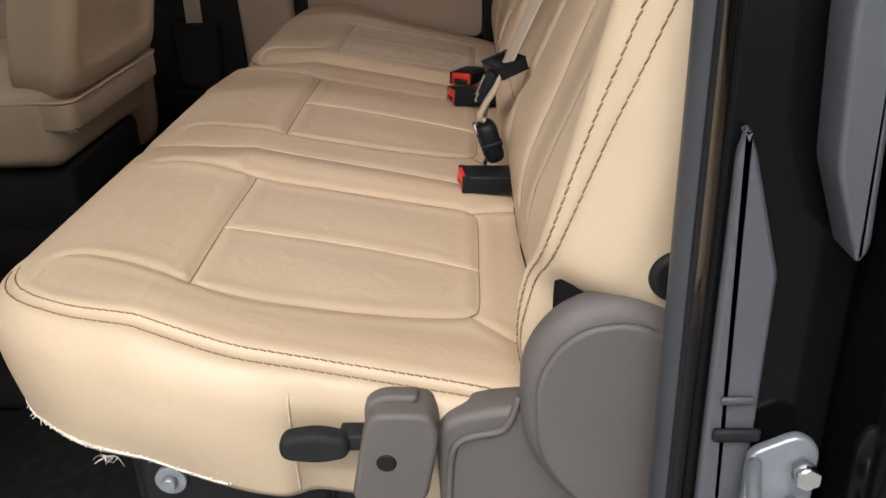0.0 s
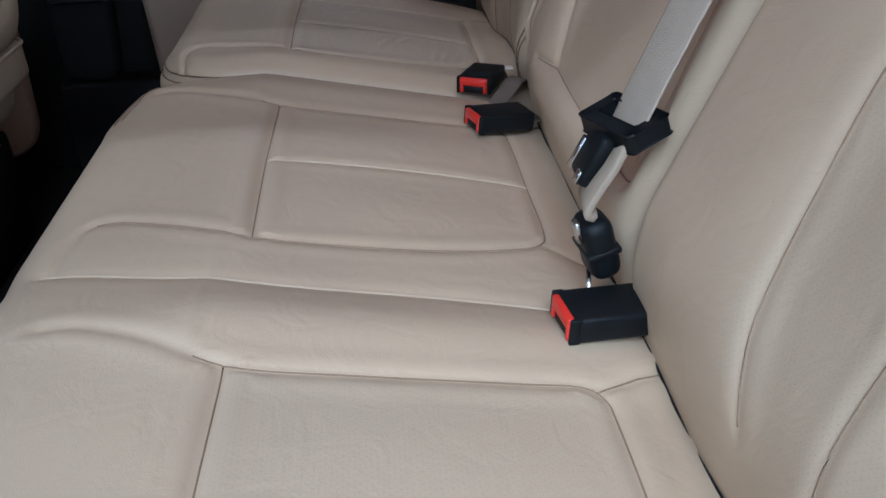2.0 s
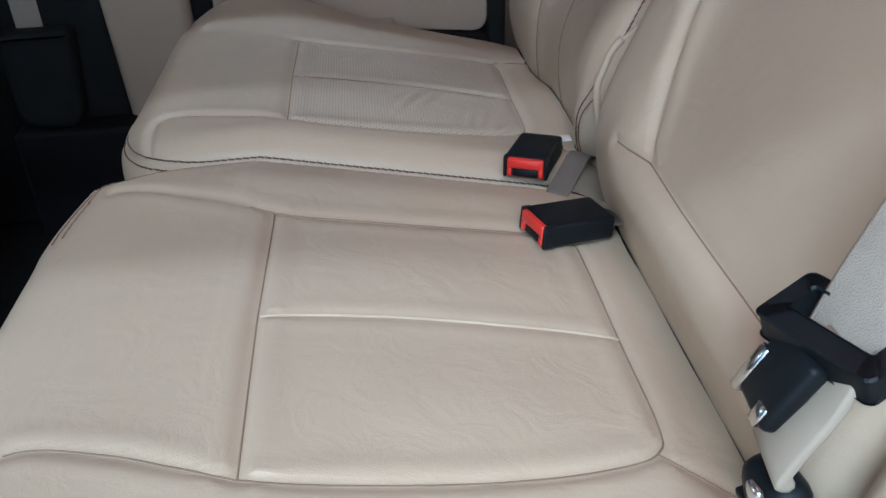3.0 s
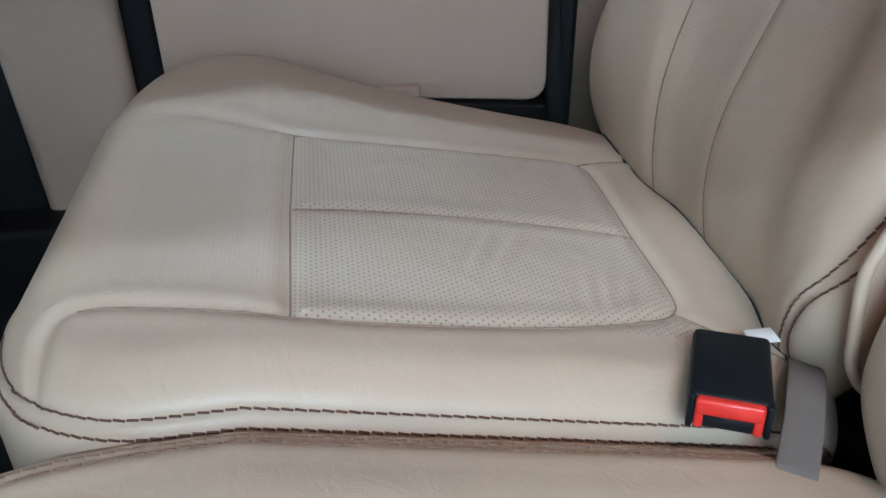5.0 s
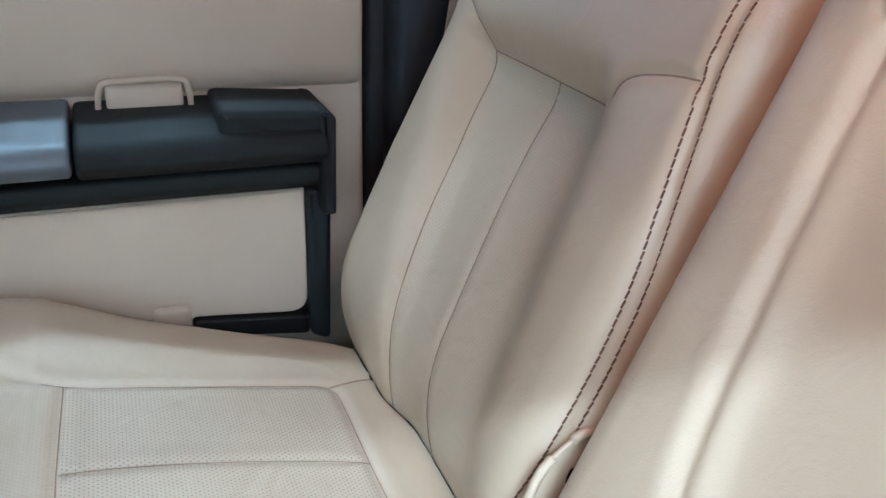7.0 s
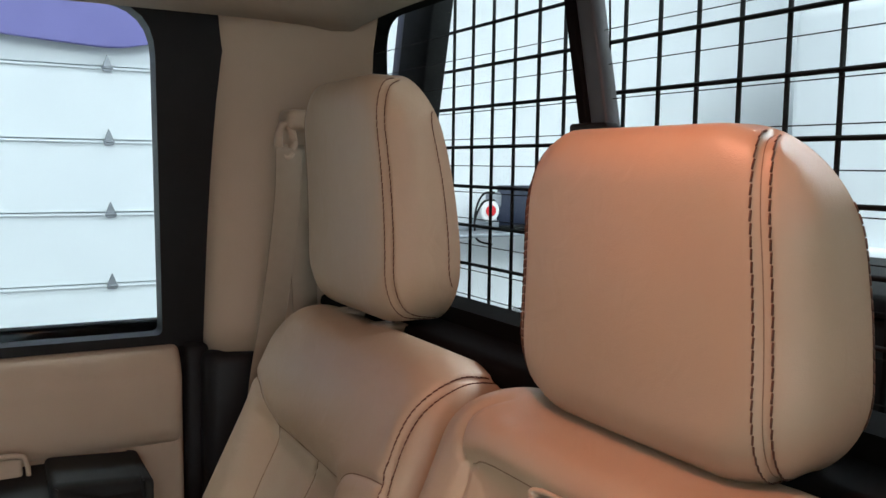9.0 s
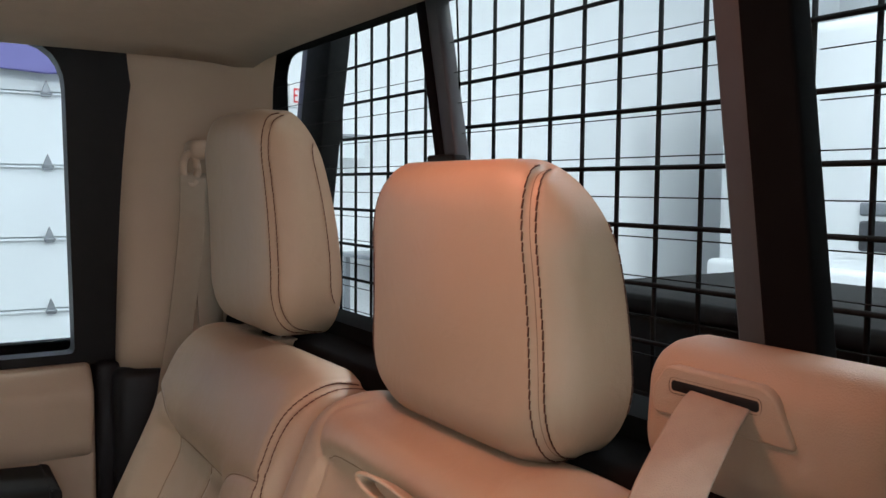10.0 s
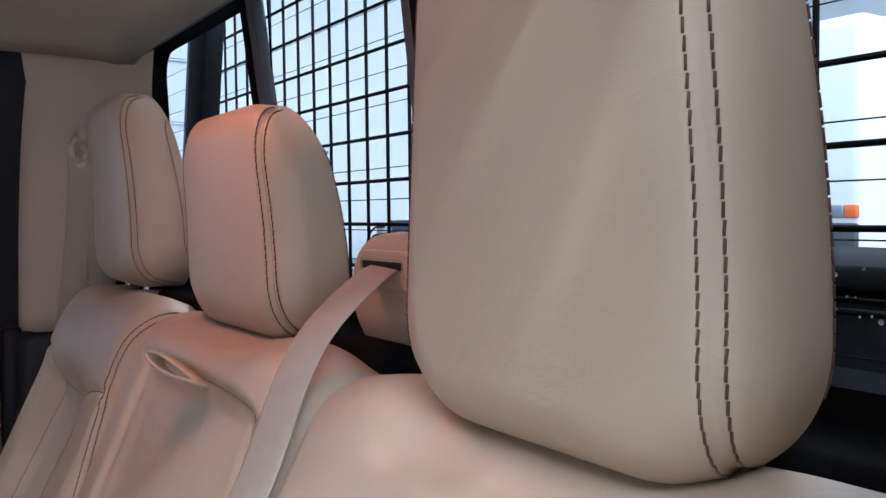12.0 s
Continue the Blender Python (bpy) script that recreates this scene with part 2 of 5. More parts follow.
def rounded(points, radius, steps=6):
    """A closed outline with its corners rounded."""
    out = []
    n = len(points)
    for i in range(n):
        a, b, c = (Vector(points[(i + k) % n]) for k in (-1, 0, 1))
        r = radius[i] if isinstance(radius, (list, tuple)) else radius
        r = min(r, (a - b).length * 0.49, (c - b).length * 0.49)
        p, q = b + (a - b).normalized() * r, b + (c - b).normalized() * r
        for k in range(steps + 1):
            t = k / steps
            out.append(tuple(p * (1 - t) ** 2 + b * 2 * t * (1 - t) + q * t * t))
    return out


def smooth_line(points, steps=8):
    """A Catmull-Rom line through points of any dimension."""
    pts = np.array(points, float)
    pts = np.vstack([2 * pts[0] - pts[1], pts, 2 * pts[-1] - pts[-2]])
    out = []
    for i in range(1, len(pts) - 2):
        p0, p1, p2, p3 = pts[i - 1 : i + 3]
        for k in range(steps):
            t = k / steps
            out.append(0.5 * (2 * p1 + (p2 - p0) * t + (2 * p0 - 5 * p1 + 4 * p2 - p3) * t * t + (3 * p1 - p0 - 3 * p2 + p3) * t**3))
    out.append(pts[-2])
    return np.array(out)


def tube(points, radius, seg=6):
    """A round cord along a line of 3D points."""
    pts = np.array(points, float)
    d = np.gradient(pts, axis=0)
    d /= np.linalg.norm(d, axis=1)[:, None] + 1e-12
    ref = np.array([0.31, 0.17, 0.93])
    a = np.cross(d, ref)
    a /= np.linalg.norm(a, axis=1)[:, None] + 1e-12
    b = np.cross(d, a)
    verts, faces = [], []
    for i in range(len(pts)):
        for k in range(seg):
            t = 2 * math.pi * k / seg
            verts.append(pts[i] + radius * (a[i] * math.cos(t) + b[i] * math.sin(t)))
    for i in range(len(pts) - 1):
        for k in range(seg):
            k2 = (k + 1) % seg
            faces.append((i * seg + k, i * seg + k2, (i + 1) * seg + k2, (i + 1) * seg + k))
    faces.append(tuple(range(seg))[::-1])
    faces.append(tuple((len(pts) - 1) * seg + k for k in range(seg)))
    return verts, faces


def ribbon(points, across, width, thick):
    """A strap of even width along a line; across: its cross direction at each point (or one for all)."""
    pts = np.array(points, float)
    acr = np.array(across, float)
    if acr.ndim == 1:
        acr = np.tile(acr, (len(pts), 1))
    acr = acr / np.linalg.norm(acr, axis=1)[:, None]
    d = np.gradient(pts, axis=0)
    n = np.cross(d, acr)
    n /= np.linalg.norm(n, axis=1)[:, None] + 1e-12
    prof = [(-0.5, -0.3), (-0.46, -0.5), (0.46, -0.5), (0.5, -0.3), (0.5, 0.3), (0.46, 0.5), (-0.46, 0.5), (-0.5, 0.3)]
    verts, faces = [], []
    for i in range(len(pts)):
        verts += [pts[i] + acr[i] * a * width + n[i] * b * thick for a, b in prof]
    m = len(prof)
    for i in range(len(pts) - 1):
        for k in range(m):
            k2 = (k + 1) % m
            faces.append((i * m + k, i * m + k2, (i + 1) * m + k2, (i + 1) * m + k))
    faces.append(tuple(range(m))[::-1])
    faces.append(tuple((len(pts) - 1) * m + k for k in range(m)))
    return verts, faces


class Pad:
    """An upholstered block: a top of length L (u) by width W (v) with plan corners R and edge rounding r, sides D deep.
    lift(u, v): height of the top; bend(u, v, w): places in the block's frame; seams: lines pulled in along the top."""

    def __init__(self, L, W, R, r, D, to_world, lift=None, bend=None, seams=(), depth=0.0035, spread=0.0055, faint=None):
        self.L, self.W, self.R, self.r, self.D = L, W, R, r, D
        self.to_world, self.lift, self.bend = to_world, lift, bend
        self.seams, self.depth, self.spread = [np.array(s, float) for s in seams], depth, spread
        self.faint = faint or {}
        self.ext = D - r + r * math.pi / 2 - r

    def place(self, u, v, sink=0.0):
        u, v = np.asarray(u, float), np.asarray(v, float)
        cu, cv = np.clip(u, self.R, self.L - self.R), np.clip(v, self.R, self.W - self.R)
        du, dv = u - cu, v - cv
        d = np.hypot(du, dv) + 1e-9
        nu, nv = du / d, dv / d
        flat = np.minimum(d, self.R - self.r)
        rho = np.maximum(0, d - (self.R - self.r))
        arc = np.minimum(rho / self.r, math.pi / 2)
        out = self.r * np.sin(arc)
        down = np.minimum(self.r * (1 - np.cos(arc)) + np.maximum(0, rho - self.r * math.pi / 2), self.D)
        pu, pv, w = cu + nu * (flat + out), cv + nv * (flat + out), -down
        top = np.clip(1 - down / (1.2 * self.r + 0.01), 0, 1)
        if self.lift is not None:
            w = w + self.lift(pu, pv) * (0.35 * (down < self.D) * np.clip(1 - down / self.D, 0, 1) + 0.65 * top)
        groove = np.zeros(u.shape)
        for k, s in enumerate(self.seams):
            near = np.full(u.shape, 9.0)
            for p0, e in zip(s[:-1], s[1:] - s[:-1]):
                ll = float(e @ e) + 1e-12
                t = np.clip(((u - p0[0]) * e[0] + (v - p0[1]) * e[1]) / ll, 0, 1)
                near = np.minimum(near, np.hypot(u - p0[0] - t * e[0], v - p0[1] - t * e[1]))
            pull = self.depth * np.exp(-((near / self.spread) ** 2)) - 0.0012 * np.exp(-(((near - 2.6 * self.spread) / (1.6 * self.spread)) ** 2))
            groove = np.where(np.abs(pull) * self.faint.get(k, 1.0) > np.abs(groove), pull * self.faint.get(k, 1.0), groove)
        horizontal = np.clip(np.sin(arc), 0, 1)
        w = w - (groove + sink) * np.cos(arc)
        pu, pv = pu - nu * (groove + sink) * horizontal, pv - nv * (groove + sink) * horizontal
        if self.bend is not None:
            pu, pv, w = self.bend(pu, pv, w)
        return self.to_world(pu, pv, w)

    def grid(self, res):
        def axis(n):
            inner = np.linspace(0, n, max(3, int(n / res)))
            band = np.linspace(0, self.ext, max(6, int(self.ext / (res * 1.6))))[1:]
            return np.concatenate([-band[::-1], inner, n + band])

        us, vs = axis(self.L), axis(self.W)
        U, V = np.meshgrid(us, vs, indexing="ij")
        return U, V, self.place(U, V)

    def build(self, parent, res, regions, cap=True, skip=0):
        """regions: list of (name, material, test(u, v), label); the last takes the rest."""
        U, V, P = self.grid(res)
        n, m = U.shape
        pts = P.reshape(-1, 3)
        idx = np.arange(n * m).reshape(n, m)
        quads = np.stack([idx[:-1, :-1], idx[1:, :-1], idx[1:, 1:], idx[:-1, 1:]], -1).reshape(-1, 4)
        fu = ((U[:-1, :-1] + U[1:, 1:]) / 2).ravel()
        fv = ((V[:-1, :-1] + V[1:, 1:]) / 2).ravel()
        du, dv = np.gradient(P, axis=0), np.gradient(P, axis=1)
        normals = np.cross(du, dv).reshape(-1, 3)
        normals /= np.linalg.norm(normals, axis=1)[:, None] + 1e-12
        free = np.ones(len(quads), bool)
        made = []
        for k, (name, mat, test, label) in enumerate(regions):
            mine = free & (test(fu, fv) if test is not None else True)
            free &= ~mine
            q = quads[mine]
            if k < skip:
                continue
            if k == len(regions) - 1 and cap:
                ring = np.concatenate([idx[0, :-1], idx[:-1, -1], idx[-1, :0:-1], idx[:0:-1, 0]])
                extra = pts[ring].mean(axis=0)
                used, inv = np.unique(np.concatenate([q.ravel(), ring]), return_inverse=True)
                f = [tuple(t) for t in inv[: q.size].reshape(-1, 4)]
                rr = inv[q.size :]
                f += [(rr[i], rr[(i + 1) % len(rr)], len(used)) for i in range(len(rr))]
                verts = np.vstack([pts[used], extra])
                source = used
            else:
                used, inv = np.unique(q.ravel(), return_inverse=True)
                f = [tuple(t) for t in inv.reshape(-1, 4)]
                verts, source = pts[used], used
            me = mesh_of(name, verts, f, mat)
            shade = np.vstack([normals[source], normals[source].mean(axis=0)])[: len(verts)]
            if not (k == len(regions) - 1 and cap):
                me.normals_split_custom_set_from_vertices([tuple(n_) for n_ in shade])
            flatu, flatv = U.ravel(), V.ravel()
            layer = me.uv_layers.new(name="UVMap")
            loops = np.zeros(len(me.loops), int)
            me.loops.foreach_get("vertex_index", loops)
            su = np.append(flatu[source], 0.0)[np.minimum(loops, len(source))]
            sv = np.append(flatv[source], 0.0)[np.minimum(loops, len(source))]
            layer.data.foreach_set("uv", np.stack([su, sv], -1).ravel())
            made.append(child(name, me, mat, parent, label))
        return made

    def line(self, points, sink=0.0):
        p = np.array(points, float)
        return self.place(p[:, 0], p[:, 1], sink)

    def cords(self, parent, mat, radius, name="seam", sink=0.0, lines=None):
        for s in self.seams if lines is None else lines:
            pts = self.line(dense(s, 0.006), sink)
            child(name, mesh_of(name, *tube(pts, radius, 5), mat), mat, parent)

    def stitches(self, parent, lines, length=0.0062, gap=0.0013, radius=0.0006, name="stitching", proud=0.0004, thread=None):
        verts, faces = [], []
        for s in lines:
            p = dense(s, 0.0010)
            along = np.gradient(p, axis=0)
            along /= np.linalg.norm(along, axis=1)[:, None] + 1e-9
            p = np.stack([p[:, 0] - along[:, 1] * 0.0003, p[:, 1] + along[:, 0] * 0.0003], -1)
            w = self.place(p[:, 0], p[:, 1], -proud)
            slant = self.place(p[:, 0] + along[:, 1] * 0.0006, p[:, 1] - along[:, 0] * 0.0006, -proud) - w
            run = np.concatenate([[0], np.cumsum(np.linalg.norm(np.diff(w, axis=0), axis=1))])
            t = 0.0
            while t + length < run[-1]:
                ends = [np.array([np.interp(t + k * length, run, w[:, c]) for c in range(3)]) for k in (0, 0.5, 1)]
                lean_ = np.array([np.interp(t + length, run, slant[:, c]) for c in range(3)]) * (0.7 + 0.6 * random.random())
                ends[1] += lean_ * 0.5
                ends[2] += lean_
                v, f = tube(ends, radius, 4)
                faces += [tuple(len(verts) + i for i in q) for q in f]
                verts += v
                t += length + gap
        thread = thread or M_THREAD
        ob = child(name, mesh_of(name, verts, faces, thread), thread, parent, "brown thread")
        ob["kind"] = "stuff"
        return ob


def dense(points, step):
    p = np.array(points, float)
    run = np.concatenate([[0], np.cumsum(np.linalg.norm(np.diff(p, axis=0), axis=1))])
    t = np.linspace(0, run[-1], max(2, int(run[-1] / step)))
    return np.stack([np.interp(t, run, p[:, c]) for c in range(p.shape[1])], -1)

# ---- the workshop round the truck ----
CY = 0.725  # the truck's middle
GROUND = -0.62


def structure(name, geo, mat, label, category):
    return tagged(part(name, geo, mat), label, category, kind="structure")


structure("ground", box(-14, 14, -9, 10, GROUND - 0.1, GROUND), M_CONCRETE, "grey concrete workshop floor, lightly stained", "floor")
structure("wall_rear", box(9.0, 9.2, -9, 10, GROUND, 4.6), M_WALL, "plain white painted workshop wall", "wall")
structure("wall_front", box(-12.2, -12.0, -9, 10, GROUND, 4.6), M_WALL, "plain white painted workshop wall", "wall")
structure("wall_near", box(-12, 9, -7.2, -7.0, GROUND, 4.6), M_WALL, "plain white painted workshop wall", "wall")
structure("wall_far", box(-12, 9, 6.12, 6.32, GROUND, 4.6), M_WALL, "white wall behind the sectional door", "wall")
structure("ceiling", box(-12, 9, -7, 6.12, 4.6, 4.8), M_WALL, "white workshop ceiling", "ceiling")

# sectional door on the far wall: steel panels with hinges at their joints
sec_door = thing("sectional_door", "closed white steel sectional door with hinged panels", "garage door", kind="structure")
for k in range(7):
    z0 = -0.488 + 0.459 * k
    bm = outline(rounded([(6.0, z0 + 0.006), (6.0, z0 + 0.447), (5.985, z0 + 0.459), (6.10, z0 + 0.459), (6.10, z0 + 0.006)], 0.004, 2), "x", -5.0, 1.9)
    child("panel", bm, M_DOORPANEL, sec_door)
    child("joint_rail", box(-5.0, 1.9, 5.975, 5.999, z0 + 0.442, z0 + 0.454, 0.003), M_DOORPANEL, sec_door)
for k in range(6):
    z0 = -0.488 + 0.459 * (k + 1)
    for x in (-1.94, -1.11, -0.28, 0.55, 1.38):
        bm = outline(rounded([(x - 0.030, z0 - 0.03), (x + 0.030, z0 - 0.03), (x + 0.022, z0 + 0.02), (x, z0 + 0.075), (x - 0.022, z0 + 0.02)], 0.008, 3), "y", 5.955, 5.972, 0.003)
        child("hinge", joined(bm, cyl((x - 0.034, 5.955, z0 - 0.008), (x + 0.034, 5.955, z0 - 0.008), 0.009, seg=10)), M_ZINC, sec_door)

banner = thing("banner", "violet vinyl banner hanging over the sectional door", "banner")
child("sheet", outline(rounded([(-5.0, 2.05), (-0.6, 1.99), (0.12, 1.935), (0.60, 1.905), (1.0, 2.0), (1.2, 2.4), (1.2, 3.1), (-5.0, 3.1)], 0.12, 6), "y", 5.86, 5.90, 0.01), M_PURPLE, banner)

# fixtures out of view; the far one belongs to an added fill row
for y, sx, along, wide in ((-1.69, -1.2, 2.0, 0.08), (-2.80, -1.2, 2.0, 0.08), (-4.03, -1.2, 2.0, 0.08), (-6.0, -1.2, 2.0, 0.08), (3.50, 0.5, 2.5, 0.2)):
    lamp = thing("ceiling_light", "long white tube light under the workshop ceiling, out of view", "ceiling light", "workshop lights")
    child("housing", box(sx - along, sx + along, y - wide, y + wide, 4.48, 4.601, 0.02), M_SIGN, lamp)
    child("tube", cyl((sx - along + 0.05, y, 4.46), (sx + along - 0.05, y, 4.46), 0.02, seg=10), M_TUBE, lamp)
# rear and front fixtures: unseen, placed for the added fill rows
for x in (5.0, -9.5):
    lamp = thing("ceiling_light", "long white tube light across the workshop ceiling, unseen fill", "ceiling light", "workshop lights")
    child("housing", box(x - 0.2, x + 0.2, -1.7, 3.3, 4.48, 4.601, 0.02), M_SIGN, lamp)
    child("tube", cyl((x, -1.65, 4.46), (x, 3.25, 4.46), 0.02, seg=10), M_TUBE, lamp)

exit_sign = thing("exit_sign", "white exit sign with red letters on the wall", "sign")
child("panel", box(2.22, 2.48, 6.09, 6.119, 1.82, 2.0, 0.008), M_SIGN, exit_sign)
words = bpy.data.curves.new("letters", "FONT")
words.body, words.size, words.extrude = "EXIT", 0.155, 0.003
words.materials.append(M_LETTER)
letters = new("letters", words)
letters.matrix_world = pose(2.25, 6.086, 1.855, 90, 0, 0) @ Matrix.Diagonal((0.5, 1, 1, 1))
letters.parent = exit_sign

# a white pickup parked nose-on behind the truck
van = thing("parked_vehicle", "white vehicle parked nose-on behind the truck", "vehicle")
child("body", box(5.6, 8.6, 3.05, 4.95, -0.25, 2.5, 0.10, 4), M_WALL, van)
child("headlamp", box(5.575, 5.62, 3.192, 3.65, 1.055, 1.150, 0.015), M_ZINC, van, "clear grey headlamp")
child("turn_lamp", box(5.572, 5.62, 3.09, 3.19, 1.055, 1.150, 0.015), M_ORANGE, van, "orange lens")
child("grille", box(5.572, 5.62, 3.09, 3.65, 0.80, 1.02, 0.02), M_JAMB, van)
child("bumper", box(5.48, 5.66, 3.05, 4.95, 0.12, 0.66, 0.05, 3), M_WALL, van)
for y in (3.0, 4.78):
    for x in (6.2, 8.0):
        child("wheel", cyl((x, y, -0.27), (x, y + 0.22, -0.27), 0.35, seg=28, bevel=0.03), M_RUBBER, van)

# a bench with a laptop along the far wall
bench = thing("work_bench", "narrow steel bench along the white wall", "bench")
child("top", box(2.6, 3.95, 5.45, 6.05, 0.70, 0.73, 0.008), M_ZINC, bench)
for x in (2.65, 3.9):
    for y in (5.5, 6.0):
        child("leg", box(x - 0.02, x + 0.02, y - 0.02, y + 0.02, GROUND, 0.70), M_ZINC, bench)
laptop = thing("laptop", "open laptop with a dark blue screen on the bench", "laptop")
child("base", box(3.40, 3.75, 5.60, 5.84, 0.73, 0.755, 0.005), M_CHARCOAL, laptop)
child("screen", box(3.40, 3.75, 5.84, 5.86, 0.75, 1.07, 0.005), M_SCREEN, laptop)
tub = thing("tub", "small white plastic tub on the bench", "tub")
child("body", cyl((3.52, 5.52, 0.73), (3.52, 5.52, 0.80), 0.045, 0.05, 20, 0.006), M_SIGN, tub)
child("lid", cyl((3.52, 5.52, 0.801), (3.52, 5.52, 0.816), 0.053, 0.053, 20, 0.004), M_SIGN, tub)
for x, h in ((3.66, 0.09), (3.80, 0.11)):
    jar = thing("jar", "small clear jar with a dark lid on the bench", "jar", "jars on the bench")
    child("body", cyl((x, 5.50, 0.73), (x, 5.50, 0.73 + h), 0.025, 0.024, 16, 0.004), M_SIGN, jar)
    child("lid", cyl((x, 5.50, 0.7305 + h), (x, 5.50, 0.75 + h), 0.022, 0.022, 16, 0.002), M_CHARCOAL, jar)
reel = thing("hose_reel", "white and red hose reel on a grey wall arm", "hose reel")
child("arm", box(2.86, 3.34, 5.74, 5.80, 0.735, 0.775, 0.006), M_ZINC, reel)
child("bracket", box(3.30, 3.36, 5.76, 6.118, 0.70, 0.80, 0.006), M_ZINC, reel)
child("drum", cyl((3.24, 5.70, 0.88), (3.24, 5.82, 0.88), 0.085, 0.085, 28, 0.012), M_SIGN, reel)
child("hub", cyl((3.24, 5.685, 0.88), (3.24, 5.70, 0.88), 0.045, 0.040, 24, 0.004), M_LETTER, reel, "red hub")
child("motor", box(3.26, 3.36, 5.72, 5.82, 0.90, 1.02, 0.02, 3), M_ZINC, reel)
for top in (1.02, 0.96):
    hose = smooth_line([(3.28, 5.71, top), (3.18, 5.70, top - 0.01), (3.12, 5.70, top - 0.10), (3.10, 5.70, 0.78), (3.13, 5.70, 0.66), (3.26, 5.70, 0.62)], 6)
    child("hose", mesh_of("hose", *tube(hose, 0.008, 8), M_RUBBER), M_RUBBER, reel)
shelf = thing("wall_shelf", "pale grey shelf with a folded sheet on the white wall", "shelf")
child("board", box(2.24, 2.84, 5.80, 6.118, 1.60, 1.62, 0.004), M_ZINC, shelf)
for x in (2.32, 2.70):
    child("bracket", outline([(5.86, 1.599), (6.118, 1.599), (6.118, 1.46)], "x", x - 0.008, x + 0.008), M_ZINC, shelf)
child("sheet", outline(rounded([(5.83, 1.44), (5.85, 1.44), (5.90, 1.57), (5.88, 1.599), (5.83, 1.599)], 0.008), "x", 2.26, 2.72, 0.003), M_DOORPANEL, shelf)

# ---- the cab ----
structure("cab_floor", box(-1.9, 0.55, -0.22, 1.72, 0.02, 0.08), M_CARPET, "dark grey cab floor carpet", "floor")
mat = thing("floor_mat", "dark grey carpet mat in the rear footwell", "floor mat")
child("mat", box(-0.80, -0.34, -0.16, 0.62, 0.081, 0.094, 0.005), M_CARPET, mat)
tunnel = outline(rounded([(0.38, 0.08), (0.46, 0.16), (0.99, 0.16), (1.07, 0.08)], 0.05), "x", -1.9, -0.1)
structure("floor_tunnel", tunnel, M_CARPET, "carpeted hump along the middle of the floor", "floor")

# headliner: gently arched sheet
vs, fs = [], []
nx, ny = 30, 24
for i in range(nx + 1):
    x = -1.75 + 2.065 * i / nx
    for j in range(ny + 1):
        s = -1 + 2 * j / ny
        y = CY + 0.80 * s
        z = 1.500 - ((0.045 * abs(s) ** 4) ** 3 + (0.044 * max(0, (x - 0.02) / 0.295) ** 2) ** 3) ** (1 / 3)
        vs.append((x, y, z))
for i in range(nx):
    for j in range(ny):
        a = i * (ny + 1) + j
        fs.append((a, a + 1, a + ny + 2, a + ny + 1))
liner = tagged(part("ceiling_headliner", mesh_of("ceiling_headliner", vs, fs, M_HEADLINER), M_HEADLINER), "beige cloth headliner of the cab", "headliner", kind="structure")
sol = liner.modifiers.new("thick", "SOLIDIFY")
sol.thickness, sol.offset = 0.02, 1
structure("roof", box(-1.75, 0.42, CY - 0.86, CY + 0.86, 1.545, 1.575, 0.012), M_PAINT, "black painted cab roof", "roof")

# unseen fitting for the added dome light
dome = thing("dome_lamp", "small lit dome lamp in the headliner, unseen, assumed for the red glow", "lamp")
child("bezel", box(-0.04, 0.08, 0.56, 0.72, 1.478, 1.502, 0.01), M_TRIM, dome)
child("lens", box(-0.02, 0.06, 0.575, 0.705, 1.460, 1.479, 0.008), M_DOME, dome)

# --- far side: door with trim, window and pillars ---
FX0, FX1 = -0.517, 0.074
door = thing("door_1", "closed rear door with tan trim and dark armrest", "door", kind="structure")
child("inner_panel", outline(rounded([(FX0, 0.30), (FX1, 0.30), (FX1, 0.90), (FX0, 0.90)], [0.03, 0.03, 0.05, 0.02]), "y", 1.672, 1.74, 0.008), M_TRIM, door)
child("upper_pad", outline(rounded([(1.672, 0.735), (1.655, 0.76), (1.648, 0.86), (1.675, 0.905), (1.74, 0.905), (1.74, 0.735)], 0.02), "x", FX0 + 0.004, FX1 - 0.004, 0.012, 3), M_TRIM, door, "tan padded upper trim")
child("outer_skin", box(-0.60, 0.13, 1.80, 1.83, -0.05, 0.93, 0.01), M_PAINT, door)
# the armrest frame: charcoal bars round a tan pocket
child("armrest", outline(rounded([(1.671, 0.666), (1.535, 0.668), (1.510, 0.690), (1.525, 0.714), (1.600, 0.730), (1.671, 0.736)], 0.012), "x", -0.313, -0.012, 0.008, 3), M_CHARCOAL, door, "charcoal grained armrest")
child("end_cap", outline(rounded([(-0.022, 0.600), (-0.005, 0.600), (-0.003, 0.734), (-0.022, 0.738)], [0.004, 0.004, 0.012, 0.004]), "y", 1.522, 1.671, 0.005), M_CHARCOAL, door)
child("armrest_end", outline(rounded([(-0.146, 0.692), (-0.006, 0.682), (-0.006, 0.736), (-0.146, 0.745)], [0.012, 0.006, 0.010, 0.012]), "y", 1.532, 1.671, 0.010), M_CHARCOAL, door)
child("switch_panel", outline(rounded([(1.671, 0.672), (1.525, 0.675), (1.498, 0.697), (1.510, 0.720), (1.600, 0.735), (1.671, 0.740)], 0.012), "x", FX0 + 0.01, -0.317, 0.006, 3), M_SILVER, door, "satin silver panel")
